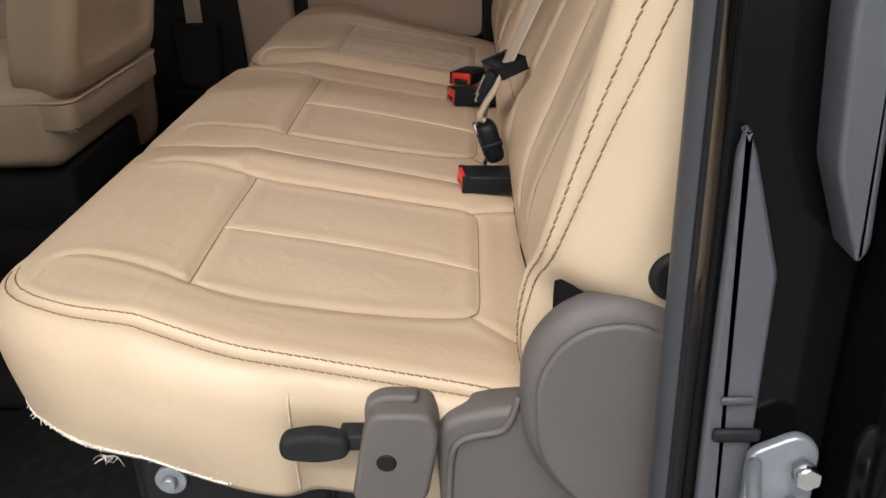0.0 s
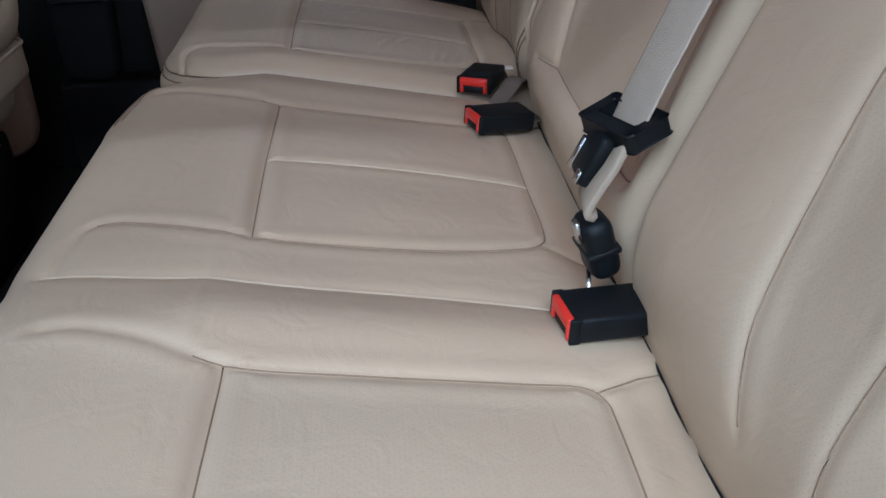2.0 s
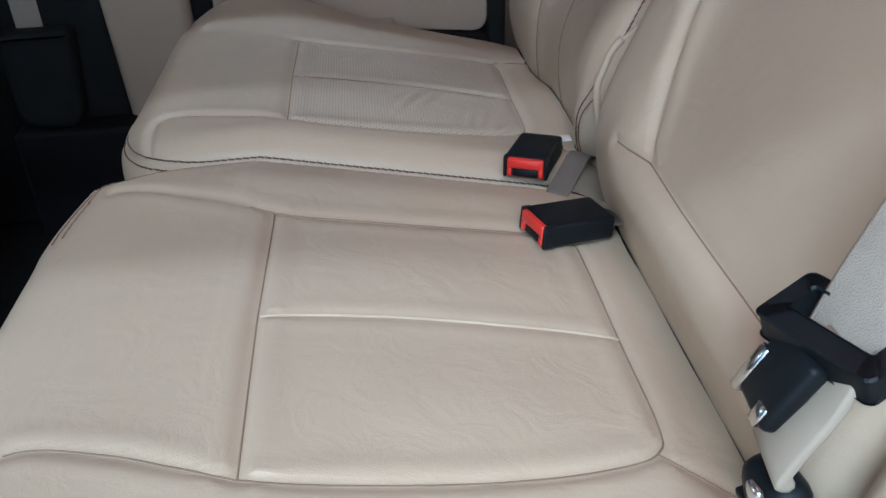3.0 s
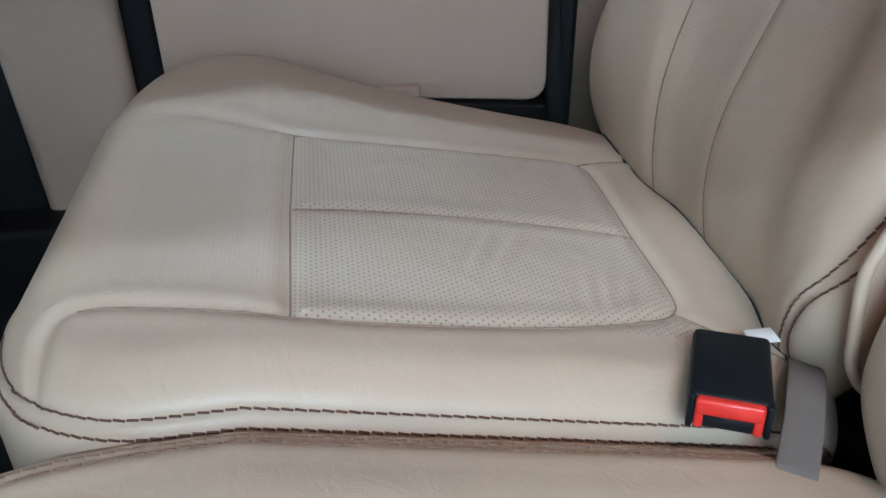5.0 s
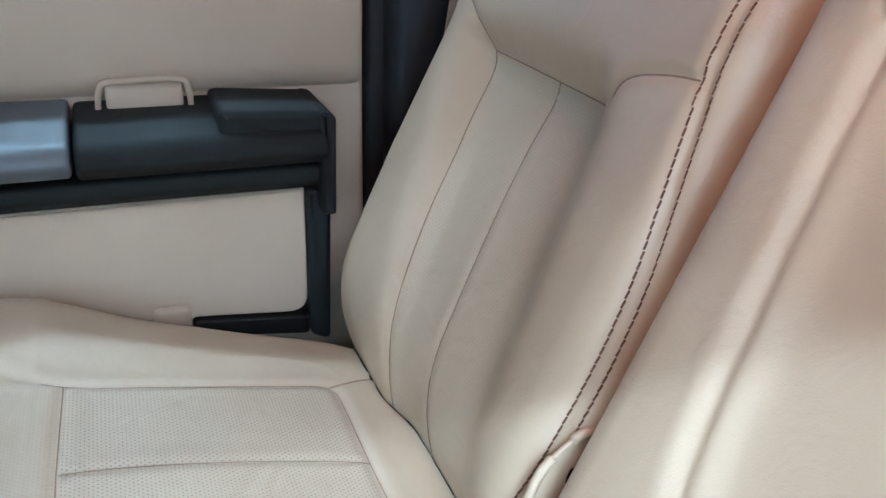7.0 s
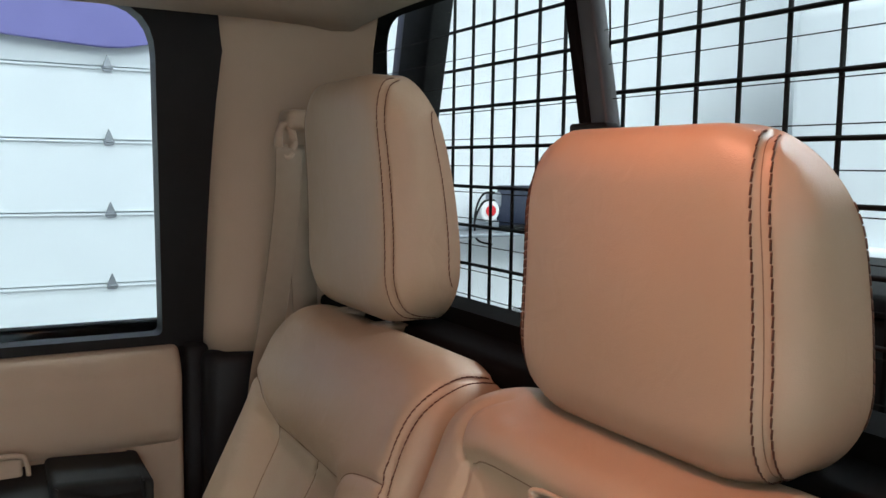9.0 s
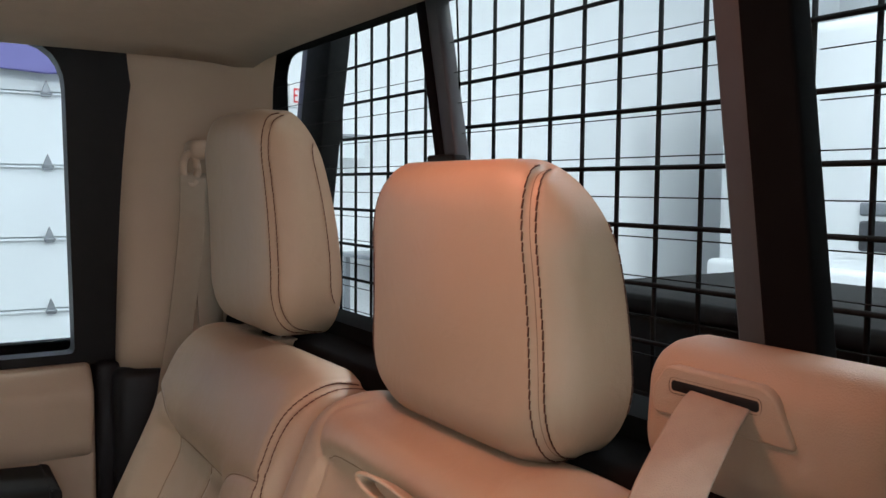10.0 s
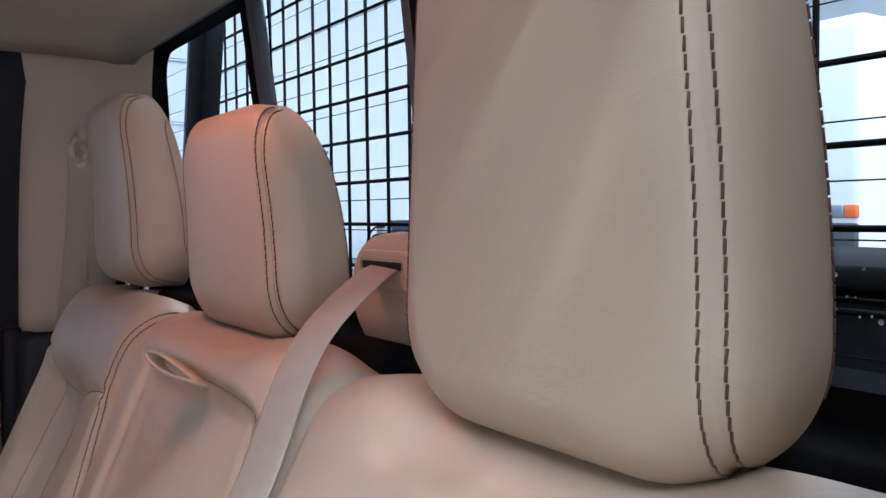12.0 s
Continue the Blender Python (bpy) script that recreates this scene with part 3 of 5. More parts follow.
child("lower_bar", outline(rounded([(1.671, 0.624), (1.568, 0.625), (1.548, 0.640), (1.548, 0.662), (1.671, 0.6655)], 0.008), "x", FX0 + 0.01, -0.006, 0.006, 3), M_CHARCOAL, door)
child("rear_bar", outline(rounded([(-0.0365, 0.405), (-0.008, 0.392), (-0.003, 0.623), (-0.0365, 0.623)], [0.010, 0.012, 0.004, 0.004]), "y", 1.560, 1.671, 0.006), M_CHARCOAL, door)
child("sill_bar", outline(rounded([(-0.195, 0.425), (-0.037, 0.405), (-0.037, 0.435), (-0.195, 0.450)], 0.008), "y", 1.565, 1.634, 0.004), M_BLACK, door)
child("pocket", outline(rounded([(FX0 + 0.02, 0.33), (-0.197, 0.33), (-0.197, 0.452), (-0.037, 0.437), (-0.037, 0.6235), (FX0 + 0.02, 0.6235)], [0.02, 0.01, 0.01, 0.03, 0.003, 0.003]), "y", 1.572, 1.671, 0.004), M_TRIM, door, "tan map pocket panel")
child("pocket_clip", box(-0.246, -0.1975, 1.560, 1.60, 0.442, 0.473, 0.006), M_TRIM, door)
pull = smooth_line([(-0.283, 1.645, 0.70), (-0.279, 1.630, 0.735), (-0.268, 1.628, 0.748), (-0.225, 1.628, 0.750), (-0.182, 1.628, 0.749), (-0.172, 1.630, 0.735), (-0.169, 1.645, 0.70)], 6)
child("pull_handle", mesh_of("pull_handle", *tube(pull + np.array([0, -0.012, 0.019]), 0.004, 8), M_TRIM), M_TRIM, door, "tan moulded pull handle")
child("handle_recess", box(-0.272, -0.178, 1.625, 1.653, 0.705, 0.760, 0.006), M_TRIM, door)
child("window_seal", box(-0.62, 0.045, 1.70, 1.735, 0.895, 0.921, 0.004), M_RUBBER, door)
frame_pts = rounded([(-0.62, 0.90), (0.145, 0.90), (0.155, 1.475), (-0.62, 1.51)], [0, 0, 0.07, 0])
hole_pts = rounded([(-0.58, 0.922), (0.044, 0.922), (0.024, 1.455), (-0.58, 1.48)], [0.01, 0.012, 0.075, 0.05])


def ring(outer, inner, axis, lo, hi):
    """A flat frame between two outlines of equal count."""
    where = {"x": lambda a, b, d: (d, a, b), "y": lambda a, b, d: (a, d, b), "z": lambda a, b, d: (a, b, d)}[axis]
    n = len(outer)
    verts = [where(*p, d) for d in (lo, hi) for s in (outer, inner) for p in s]
    faces = []
    for i in range(n):
        j = (i + 1) % n
        faces += [(i, j, n + j, n + i), (2 * n + i, 3 * n + i, 3 * n + j, 2 * n + j), (i, 2 * n + i, 2 * n + j, j), (n + i, n + j, 3 * n + j, 3 * n + i)]
    bm = bmesh.new()
    vv = [bm.verts.new(v) for v in verts]
    for f in faces:
        bm.faces.new([vv[k] for k in f])
    bmesh.ops.recalc_face_normals(bm, faces=bm.faces)
    return bm


def lean(bm, z0, amount, axis="y"):
    """Leans a shape inwards with height, as body sides do."""
    for v in bm.verts:
        if v.co.z > z0:
            shift_ = (v.co.z - z0) * amount
            if axis == "y":
                v.co.y -= shift_
            else:
                v.co.x -= shift_
    return bm


child("window_frame", lean(ring(frame_pts, hole_pts, "y", 1.69, 1.735), 0.9, 0.16), M_BLACK, door)
pane = child("pane", lean(outline([(-0.59, 0.90), (0.05, 0.90), (0.03, 1.47), (-0.59, 1.48)], "y", 1.744, 1.748), 0.9, 0.16), M_GLASS, door)
pane.visible_shadow = False

structure("pillar_b_far", outline(rounded([(-0.690, 0.08), (-0.556, 0.08), (-0.556, 0.90), (-0.60, 1.48), (-0.76, 1.48), (-0.725, 0.9)], 0.02), "y", 1.655, 1.73, 0.015, 3), M_TRIM, "tan moulded pillar trim beside the front seat", "pillar")
structure("pillar_b_far_lower", box(-1.02, -0.70, 1.668, 1.74, 0.08, 1.45, 0.015), M_CHARCOAL, "charcoal lower pillar cover with a belt opening", "pillar")
structure("door_seal_far", box(-0.556, -0.517, 1.675, 1.735, 0.2, 0.92, 0.008), M_RUBBER, "black rubber door seal", "door seal")
structure("sill_far", box(-0.9, 0.12, 1.60, 1.735, 0.08, 0.30, 0.01), M_BLACK, "black scuff plate along the door opening", "sill")
structure("jamb_far", box(0.076, 0.118, 1.66, 1.74, 0.1, 0.905, 0.01), M_RUBBER, "black door opening edge", "door jamb")
structure("quarter_lower_far", box(0.100, 0.42, 1.62, 1.74, 0.1, 0.897, 0.02), M_BLACK, "black lower quarter panel behind the seat", "panel")

# tan rear pillar trim on both sides, wrapping from the door to the rear window


def rear_pillar(name, side, label):
    vs, fs = [], []
    prof = smooth_line([(0.112, 1.70), (0.116, 1.660), (0.135, 1.635), (0.19, 1.615), (0.25, 1.583), (0.30, 1.550), (0.334, 1.518), (0.343, 1.535), (0.345, 1.74)], 4)
    for k in range(13):
        z = 0.895 + 0.60 * k / 12
        inset = 0.055 * (z - 0.895) + 0.05 * max(0, (z - 1.38) / 0.12) ** 2
        for x, y in prof:
            yy = y - inset
            vs.append((x + 0.004 * (z - 0.895) * (x < 0.2), yy if side > 0 else 2 * CY - yy, z))
    m_ = len(prof)
    for k in range(12):
        for i in range(m_ - 1):
            a = k * m_ + i
            fs.append((a, a + 1, a + m_ + 1, a + m_))
    ob = tagged(part(name, mesh_of(name, vs, fs, M_TRIM), M_TRIM), label, "pillar", kind="structure")
    sol = ob.modifiers.new("thick", "SOLIDIFY")
    sol.thickness, sol.offset = 0.006, -side


rear_pillar("pillar_c_far", 1, "tan moulded rear pillar trim")
rear_pillar("pillar_c_near", -1, "tan rear pillar trim beside the open doorway")

# --- rear wall of the cab with its sliding window ---
structure("cab_wall_rear_lower", box(0.40, 0.44, CY - 0.88, CY + 0.88, 0.0, 0.96, 0.01), M_MATTE, "black cab back panel below the rear window", "wall")


def back(y, z, out=0.0):
    """A place on the leaning rear glass."""
    return (0.370 - 0.05 * (z - 1.0) + out, y, z)


def on_back(bm):
    for v in bm.verts:
        v.co.x += 0.370 - 0.05 * (v.co.z - 1.0)
    return bm


WY0, WY1, WZ0, WZ1 = -0.065, 1.528, 1.022, 1.453
window = thing("window_1", "rear sliding cab window in a black surround, with defroster lines", "window", kind="structure")
o_ = rounded([(WY0 - 0.10, 0.94), (WY1 + 0.085, 0.94), (WY1 + 0.085, 1.54), (WY0 - 0.10, 1.54)], 0.02)
i_ = rounded([(WY0, WZ0), (WY1, WZ0), (WY1 - 0.015, WZ1), (WY0 + 0.015, WZ1)], 0.06)
child("window_frame", on_back(ring(o_, i_, "x", -0.03, 0.03)), M_MATTE, window)
child("top_rail", on_back(box(-0.035, -0.012, WY0 - 0.08, WY1 + 0.06, 1.447, 1.478, 0.006)), M_BLACK, window)
child("sill", on_back(box(-0.10, -0.01, WY0 - 0.1, WY1 + 0.02, 0.965, 1.0, 0.012)), M_MATTE, window)
for y0, y1 in ((WY0, 0.49), (0.49, 0.93), (0.93, WY1)):
    g = child("pane", on_back(outline([(y0, WZ0 - 0.01), (y1, WZ0 - 0.01), (y1, WZ1 + 0.01), (y0, WZ1 + 0.01)], "x", 0.010, 0.013)), M_GLASS, window)
    g.visible_shadow = False


def stile(y_low, y_high, wide, x0, x1, mat, label=""):
    """A leaning upright bar of the sliding window; y at the sill and at the top of its near edge."""
    bm = outline(rounded([(y_low, WZ0 - 0.006), (y_low + wide, WZ0 - 0.006), (y_high + wide, WZ1 + 0.006), (y_high, WZ1 + 0.006)], 0.004), "x", x0, x1, 0.003)
    return child("stile", on_back(bm), mat, window, label)


stile(0.426, 0.468, 0.046, -0.016, 0.008, M_MATTE)
stile(0.473, 0.515, 0.031, -0.006, 0.020, M_GASKET, "dull dark grey sliding frame")
stile(0.872, 0.951, 0.027, -0.006, 0.014, M_GASKET, "slanting grey sliding frame")
stile(0.900, 0.979, 0.015, -0.010, 0.008, M_MATTE)
child("latch", on_back(outline(rounded([(0.900, 1.236), (0.966, 1.236), (0.968, 1.262), (0.906, 1.262)], 0.006), "x", -0.016, 0.004, 0.003)), M_BLACK, window, "black window latch")
for k in range(11):
    z = 1.034 + 0.0362 * k
    for y0, y1 in ((WY0 + 0.01, 0.45), (0.51, WY1 - 0.02)):
        child("defroster_line", mesh_of("defroster_line", *tube([back(y0, z, 0.007), back((y0 + y1) / 2, z, 0.007), back(y1, z, 0.007)], 0.0006, 4), M_STEEL), M_STEEL, window)

verts, faces = [], []
for k in range(46):
    cy_, cz_ = random.uniform(-0.02, 0.24), random.uniform(1.028, 1.075) + 0.03 * random.random() ** 3
    rad = random.uniform(0.0007, 0.0021)
    c_ = np.array(back(cy_, cz_, 0.0131))
    base = len(verts)
    for ring_, up_ in ((1.0, 0.0), (0.62, 0.45)):
        for q in range(8):
            verts.append(c_ + rad * np.array([up_, ring_ * math.cos(q * math.pi / 4), ring_ * math.sin(q * math.pi / 4)]))
    verts.append(c_ + rad * np.array([0.6, 0, 0]))
    for q in range(8):
        q2 = (q + 1) % 8
        faces += [(base + q, base + q2, base + 8 + q2, base + 8 + q), (base + 8 + q, base + 8 + q2, base + 16)]
drops = child("water_drops", mesh_of("water_drops", verts, faces, M_DROP), M_DROP, window, "dried water drops on the glass")
drops["kind"] = "stuff"

# --- guard rack behind the cab ---
rack = thing("window_guard", "black steel mesh guard rack behind the cab window", "guard rack")
GX = 0.555
for k in range(34):
    y = 1.729 - 0.067 * k
    if y < -0.40:
        break
    child("upright_wire", cyl((GX, y, 0.92), (GX, y, 1.62), 0.0030, seg=8), M_STEEL, rack)
for k in range(9):
    z = 1.318 + 0.0697 * (k - 5)
    child("cross_wire", cyl((GX - 0.005, -0.42, z), (GX - 0.005, 1.74, z), 0.0030, seg=8), M_STEEL, rack)
child("post", outline([(1.77, 0.30), (1.88, 0.30), (1.555, 1.66), (1.448, 1.66)], "x", 0.452, 0.492, 0.004), M_STEEL, rack, "black leaning post with worn paint")
child("post", box(GX - 0.03, GX + 0.03, -0.50, -0.42, 0.3, 1.66, 0.006), M_STEEL, rack)
child("brace", outline([(1.882, 0.30), (1.92, 0.30), (1.598, 1.66), (1.557, 1.66)], "x", 0.460, 0.488, 0.003), M_JAMB, rack, "grey outer brace")
child("top_bar", box(GX - 0.03, GX + 0.03, -0.50, 1.855, 1.661, 1.70, 0.006), M_STEEL, rack)
toolbox = thing("bed_toolbox", "low black ribbed toolbox across the truck bed", "toolbox")
child("body", box(0.74, 1.15, -0.12, 1.16, 0.45, 1.035, 0.012), M_STEEL, toolbox)
child("lid", box(0.73, 1.16, -0.13, 1.17, 1.035, 1.065, 0.008), M_STEEL, toolbox)
bed = thing("truck_bed", "black truck bed behind the cab", "truck bed")
child("bed_floor", box(0.50, 2.4, -0.1, 1.55, 0.16, 0.2), M_STEEL, bed)
child("side_wall", box(0.60, 2.4, 1.62, 1.80, 0.1, 0.90, 0.02), M_PAINT, bed)
child("side_wall", box(0.60, 2.4, -0.35, -0.17, 0.1, 0.90, 0.02), M_PAINT, bed)
child("tailgate", box(2.36, 2.42, -0.17, 1.62, 0.2, 0.9, 0.01), M_PAINT, bed)

# --- near side: the open door's edge, seal, striker and body corner ---
seal = smooth_line([(0.086, -0.205, 0.10), (0.086, -0.205, 0.50), (0.086, -0.203, 0.65), (0.087, -0.198, 0.80), (0.086, -0.195, 0.95), (0.084, -0.200, 1.10), (0.076, -0.185, 1.30), (0.03, -0.155, 1.44), (-0.3, -0.130, 1.494), (-1.2, -0.130, 1.494)], 8)
structure("door_seal_near", mesh_of("door_seal_near", *tube(seal, 0.0185, 14), M_GASKET), M_GASKET, "thick grey-black rubber seal round the open doorway", "door seal")
structure("quarter_lower_near", box(0.085, 0.42, -0.19, -0.14, 0.1, 0.95, 0.02), M_BLACK, "dark quarter panel behind the seat", "panel")
jamb = thing("body_corner", "black painted body side at the open rear doorway", "body panel", kind="structure")
child("jamb_face", outline(rounded([(0.076, 0.05), (0.165, 0.05), (0.165, 1.2), (0.076, 1.2)], 0.006), "y", -0.262, -0.215, 0.004), M_PAINT, jamb)
child("flange", outline(rounded([(0.084, 0.10), (0.114, 0.10), (0.114, 0.66), (0.093, 0.735), (0.086, 0.752), (0.082, 0.735)], 0.004), "y", -0.272, -0.262, 0.003), M_JAMB, jamb, "dull grey spot-welded flange")
child("flange_patch", box(0.086, 0.117, -0.278, -0.2721, 0.543, 0.553, 0.003), M_RUBBER, jamb)
child("flange_patch", box(0.089, 0.110, -0.276, -0.2721, 0.5705, 0.5765, 0.002), M_GASKET, jamb)
child("side_skin", lean(outline(rounded([(0.165, 0.0), (0.50, 0.0), (0.50, 1.5), (0.19, 1.5), (0.165, 0.9)], 0.02), "y", -0.335, -0.22, 0.02, 3), 0.92, -0.18), M_PAINT, jamb)
# paler grey strip paints the reflection on the gloss black body
child("bright_edge", outline(rounded([(0.118, 0.92), (0.119, 0.81), (0.124, 0.735), (0.143, 0.680), (0.149, 0.69), (0.143, 0.82), (0.141, 0.92)], 0.006), "y", -0.302, -0.268, 0.003), M_JAMB, jamb, "grey step edge, its colour a painted reflection")
striker = thing("door_striker", "bare metal door striker loop bolted to the jamb", "striker")
child("plate", outline(rounded([(0.108, 0.475), (0.152, 0.475), (0.152, 0.545), (0.138, 0.555), (0.108, 0.54)], 0.008), "y", -0.285, -0.2765, 0.002), M_ZINC, striker)
loop = smooth_line([(0.112, -0.285, 0.534), (0.104, -0.31, 0.534), (0.100, -0.33, 0.532), (0.108, -0.342, 0.528), (0.122, -0.345, 0.522), (0.134, -0.335, 0.512), (0.138, -0.31, 0.505), (0.138, -0.285, 0.503)], 6)
child("loop", mesh_of("loop", *tube(loop, 0.0045, 10), M_ZINC), M_ZINC, striker)
child("bolt", cyl((0.142, -0.287, 0.530), (0.142, -0.298, 0.530), 0.008, seg=6), M_CHROME, striker)
structure("sill_near", box(-0.9, 0.10, -0.24, -0.13, 0.0, 0.10, 0.012), M_BLACK, "black sill under the open doorway", "sill")
structure("pillar_b_near", box(-0.86, -0.72, -0.24, -0.15, 0.0, 1.5, 0.02), M_TRIM, "tan centre pillar beside the open doorway", "pillar")
structure("roof_rail_near", box(-1.75, 0.40, -0.10, -0.05, 1.465, 1.56, 0.02), M_TRIM, "tan roof edge trim over the doorway", "roof rail")
structure("roof_rail_far", box(-1.75, 0.40, 1.545, 1.60, 1.475, 1.56, 0.02), M_TRIM, "tan roof edge trim over the door", "roof rail")
structure("door_front_near", box(-1.8, -0.86, -0.26, -0.20, 0.0, 0.92, 0.03), M_TRIM, "tan front door trim", "door")
structure("door_front_far", outline(rounded([(-1.8, 0.12), (-0.99, 0.12), (-0.95, 0.92), (-1.8, 0.92)], [0.02, 0.10, 0.02, 0.02], 10), "y", 1.645, 1.74, 0.012, 3), M_TRIM, "tan front door trim", "door")
structure("door_skin_front_far", box(-1.85, -0.61, 1.745, 1.775, -0.05, 0.92, 0.01), M_PAINT, "black painted outer skin of the front door", "door")
structure("dashboard", box(-2.1, -1.8, -0.2, 1.66, 0.1, 0.95, 0.05), M_CHARCOAL, "dark dashboard at the front of the cab", "dashboard")

# ---- rear seats ----
XF = -0.565


def cushion_base(x):
    t = np.maximum(0.0, x + 0.37)
    return 0.523 - 0.205 * t - 0.5 * np.maximum(0.0, -0.46 - x) ** 1.6


def hump(a, centre, width):
    return np.exp(-(((a - centre) / width) ** 2))


def panel_seams(y0, y1, ym, fade0, fade1):
    """The seams of one sitting place, in x and y: the rounded centre panel, its front and middle seams, the lines to front and rear."""
    near = smooth_line([(-0.507, y0 - 0.040), (-0.503, y0 + fade0 * 0.6), (-0.478, y0 + fade0), (-0.42, y0 + fade0 * 0.66), (-0.343, y0), (-0.23, y0 + 0.001), (-0.149, y0 + 0.011), (-0.092, y0 + 0.026), (-0.068, y0 + 0.040), (-0.060, y0 + 0.066), (-0.060, (y0 + y1) / 2),
                        (-0.060, y1 - 0.030), (-0.064, y1 - 0.006), (-0.080, y1 + 0.005), (-0.133, y1 + 0.003), (-0.248, y1 - 0.001), (-0.343, y1), (-0.40, y1 + fade1 * 0.5), (-0.455, y1 + fade1 * 0.9), (-0.49, y1 + fade1)], 6)
    front = np.array([(-0.343, y0), (-0.345, (y0 + y1) / 2), (-0.343, y1)])
    middle = smooth_line([(-0.343, ym - 0.001), (-0.29, ym + 0.006), (-0.21, ym + 0.009), (-0.11, ym + 0.007), (-0.060, ym + 0.002)], 5)
    tail0 = np.array([(-0.070, y0 + 0.038), (-0.03, y0 + 0.004), (0.01, y0 - 0.03)])
    tail1 = np.array([(-0.068, y1 + 0.000), (-0.03, y1 + 0.018), (0.01, y1 + 0.030)])
    return [near, front, middle, tail0, tail1]


def shown(s):
    """The stretch of a panel's outline where its dark cord is laid."""
    rear = int(np.argmax(s[:, 0]))
    k = np.arange(len(s))
    return s[((k < rear) & (s[:, 0] > -0.492 - XF)) | ((k >= rear) & (s[:, 0] > -0.37 - XF))]


def corner_path(L, W, R, o, side, start, stop_arc=1.0, rear=0.02):
    """A line at distance o inside the edge: along a side from the rear, then round the front corner."""
    pts = [(L - rear, o), (R + 0.12, o), (R, o)]
    for k in range(1, 13):
        t = stop_arc * math.pi / 2 * k / 12
        pts.append((R - (R - o) * math.sin(t), R - (R - o) * math.cos(t)))
    if start:
        pts.append((o, R + start))
    p = np.array(pts)
    if side == 1:
        p[:, 1] = W - p[:, 1]
    return p


def in_rect(x0, x1, y0, y1, xo, yo):
    return lambda u, v: (u + xo > x0) & (u + xo < x1) & (v + yo > y0) & (v + yo < y1)


# the wide bench: near place and middle place on one base
Y60, W60, L60 = -0.122, 1.068, 0.635
bench_seat = thing("rear_bench", "tan leather rear bench for two with stitched panels, backrest and armrest", "car seat")


def lift60(u, v):
    x, y = u + XF, v + Y60
    f = np.clip((x + 0.50) / 0.15, 0, 1)
    h = 0.010 * hump(y, 0.352, 0.045) * f + 0.006 * hump(y, -0.055, 0.04) * f + 0.010 * hump(y, 0.875, 0.045) * f
    h = h + 0.005 * hump(y, 0.07, 0.06) * hump(x, -0.2, 0.12) + 0.005 * hump(y, 0.22, 0.06) * hump(x, -0.2, 0.12)
    h = h + 0.004 * hump(y, 0.565, 0.06) * hump(x, -0.2, 0.12) + 0.004 * hump(y, 0.73, 0.06) * hump(x, -0.2, 0.12)
    crease = 0.416 + 0.03 * np.clip((-0.33 - x) / 0.19, 0, 1)
    return h - 0.004 * hump(y, crease, 0.022)


def bend60(u, v, w):
    x = u + XF
    low = np.clip(-w / 0.135, 0, 1)
    side = np.clip(1 - v / 0.20, 0, 1)
    ahead = np.clip((-0.26 - x) / 0.2, 0, 1.6)
    v = v + 0.062 * (1 - np.exp(-1.6 * ahead**1.7)) * np.clip(1 - v / 0.35, 0, 1) * (1 - 0.25 * low)
    v = v - 0.014 * side * hump(x, -0.36, 0.10) * np.sin(low * math.pi) + 0.020 * side * low * step(x, -0.225, 0.006)
    front = np.clip((-0.33 - x) / 0.17, 0, 1)
    u = u + 0.022 * np.clip((low - 0.35) / 0.65, 0, 1) ** 1.4 * np.clip((-0.38 - x) / 0.12, 0, 1)
    w = w * (1 - 0.02 * front**1.6)
    # the front corner beside the single chair is nearly square
    a, b = np.maximum(0.155 - u, 1e-6), np.maximum(v - (W60 - 0.155), 1e-6)
    f = (np.hypot(a, b) / np.maximum(a, b)) ** (0.62 * (np.minimum(a, b) > 1e-5))
    u, v = np.where(b > 1e-5, 0.155 - (0.155 - u) * np.where(u < 0.155, f, 1), u), np.where((b > 1e-5) & (u < 0.155), W60 - 0.155 + b * f, v)
    return u, v, w


def step(a, at, soft):
    return 1 / (1 + np.exp(-(a - at) / soft))


near_s = panel_seams(-0.006, 0.297, 0.137, 0.045, 0.060)
mid_s = panel_seams(0.488, 0.816, 0.655, 0.038, 0.050)
crease_s = smooth_line([(-0.52, 0.447), (-0.40, 0.422), (-0.31, 0.415), (-0.20, 0.417), (-0.095, 0.415), (-0.03, 0.405)], 6)
seams60 = [s - (XF, Y60) for s in near_s + mid_s + [crease_s]]
edge_o = 0.025
edge60 = corner_path(L60, W60, 0.155, edge_o, 0, 0.0, 0.95)
edge60b = corner_path(L60, W60, 0.155, edge_o, 1, 0.0, 0.95)
pad60 = Pad(L60, W60, 0.155, 0.040, 0.134, lambda u, v, w: np.stack([XF + u, Y60 + v, cushion_base(XF + u) + w], -1), lift60, bend60, seams60 + [edge60, edge60b], faint={0: 0.75, 2: 0.5, 3: 0.6, 4: 0.6, 5: 0.75, 7: 0.5, 8: 0.6, 9: 0.6, 10: 0.6})
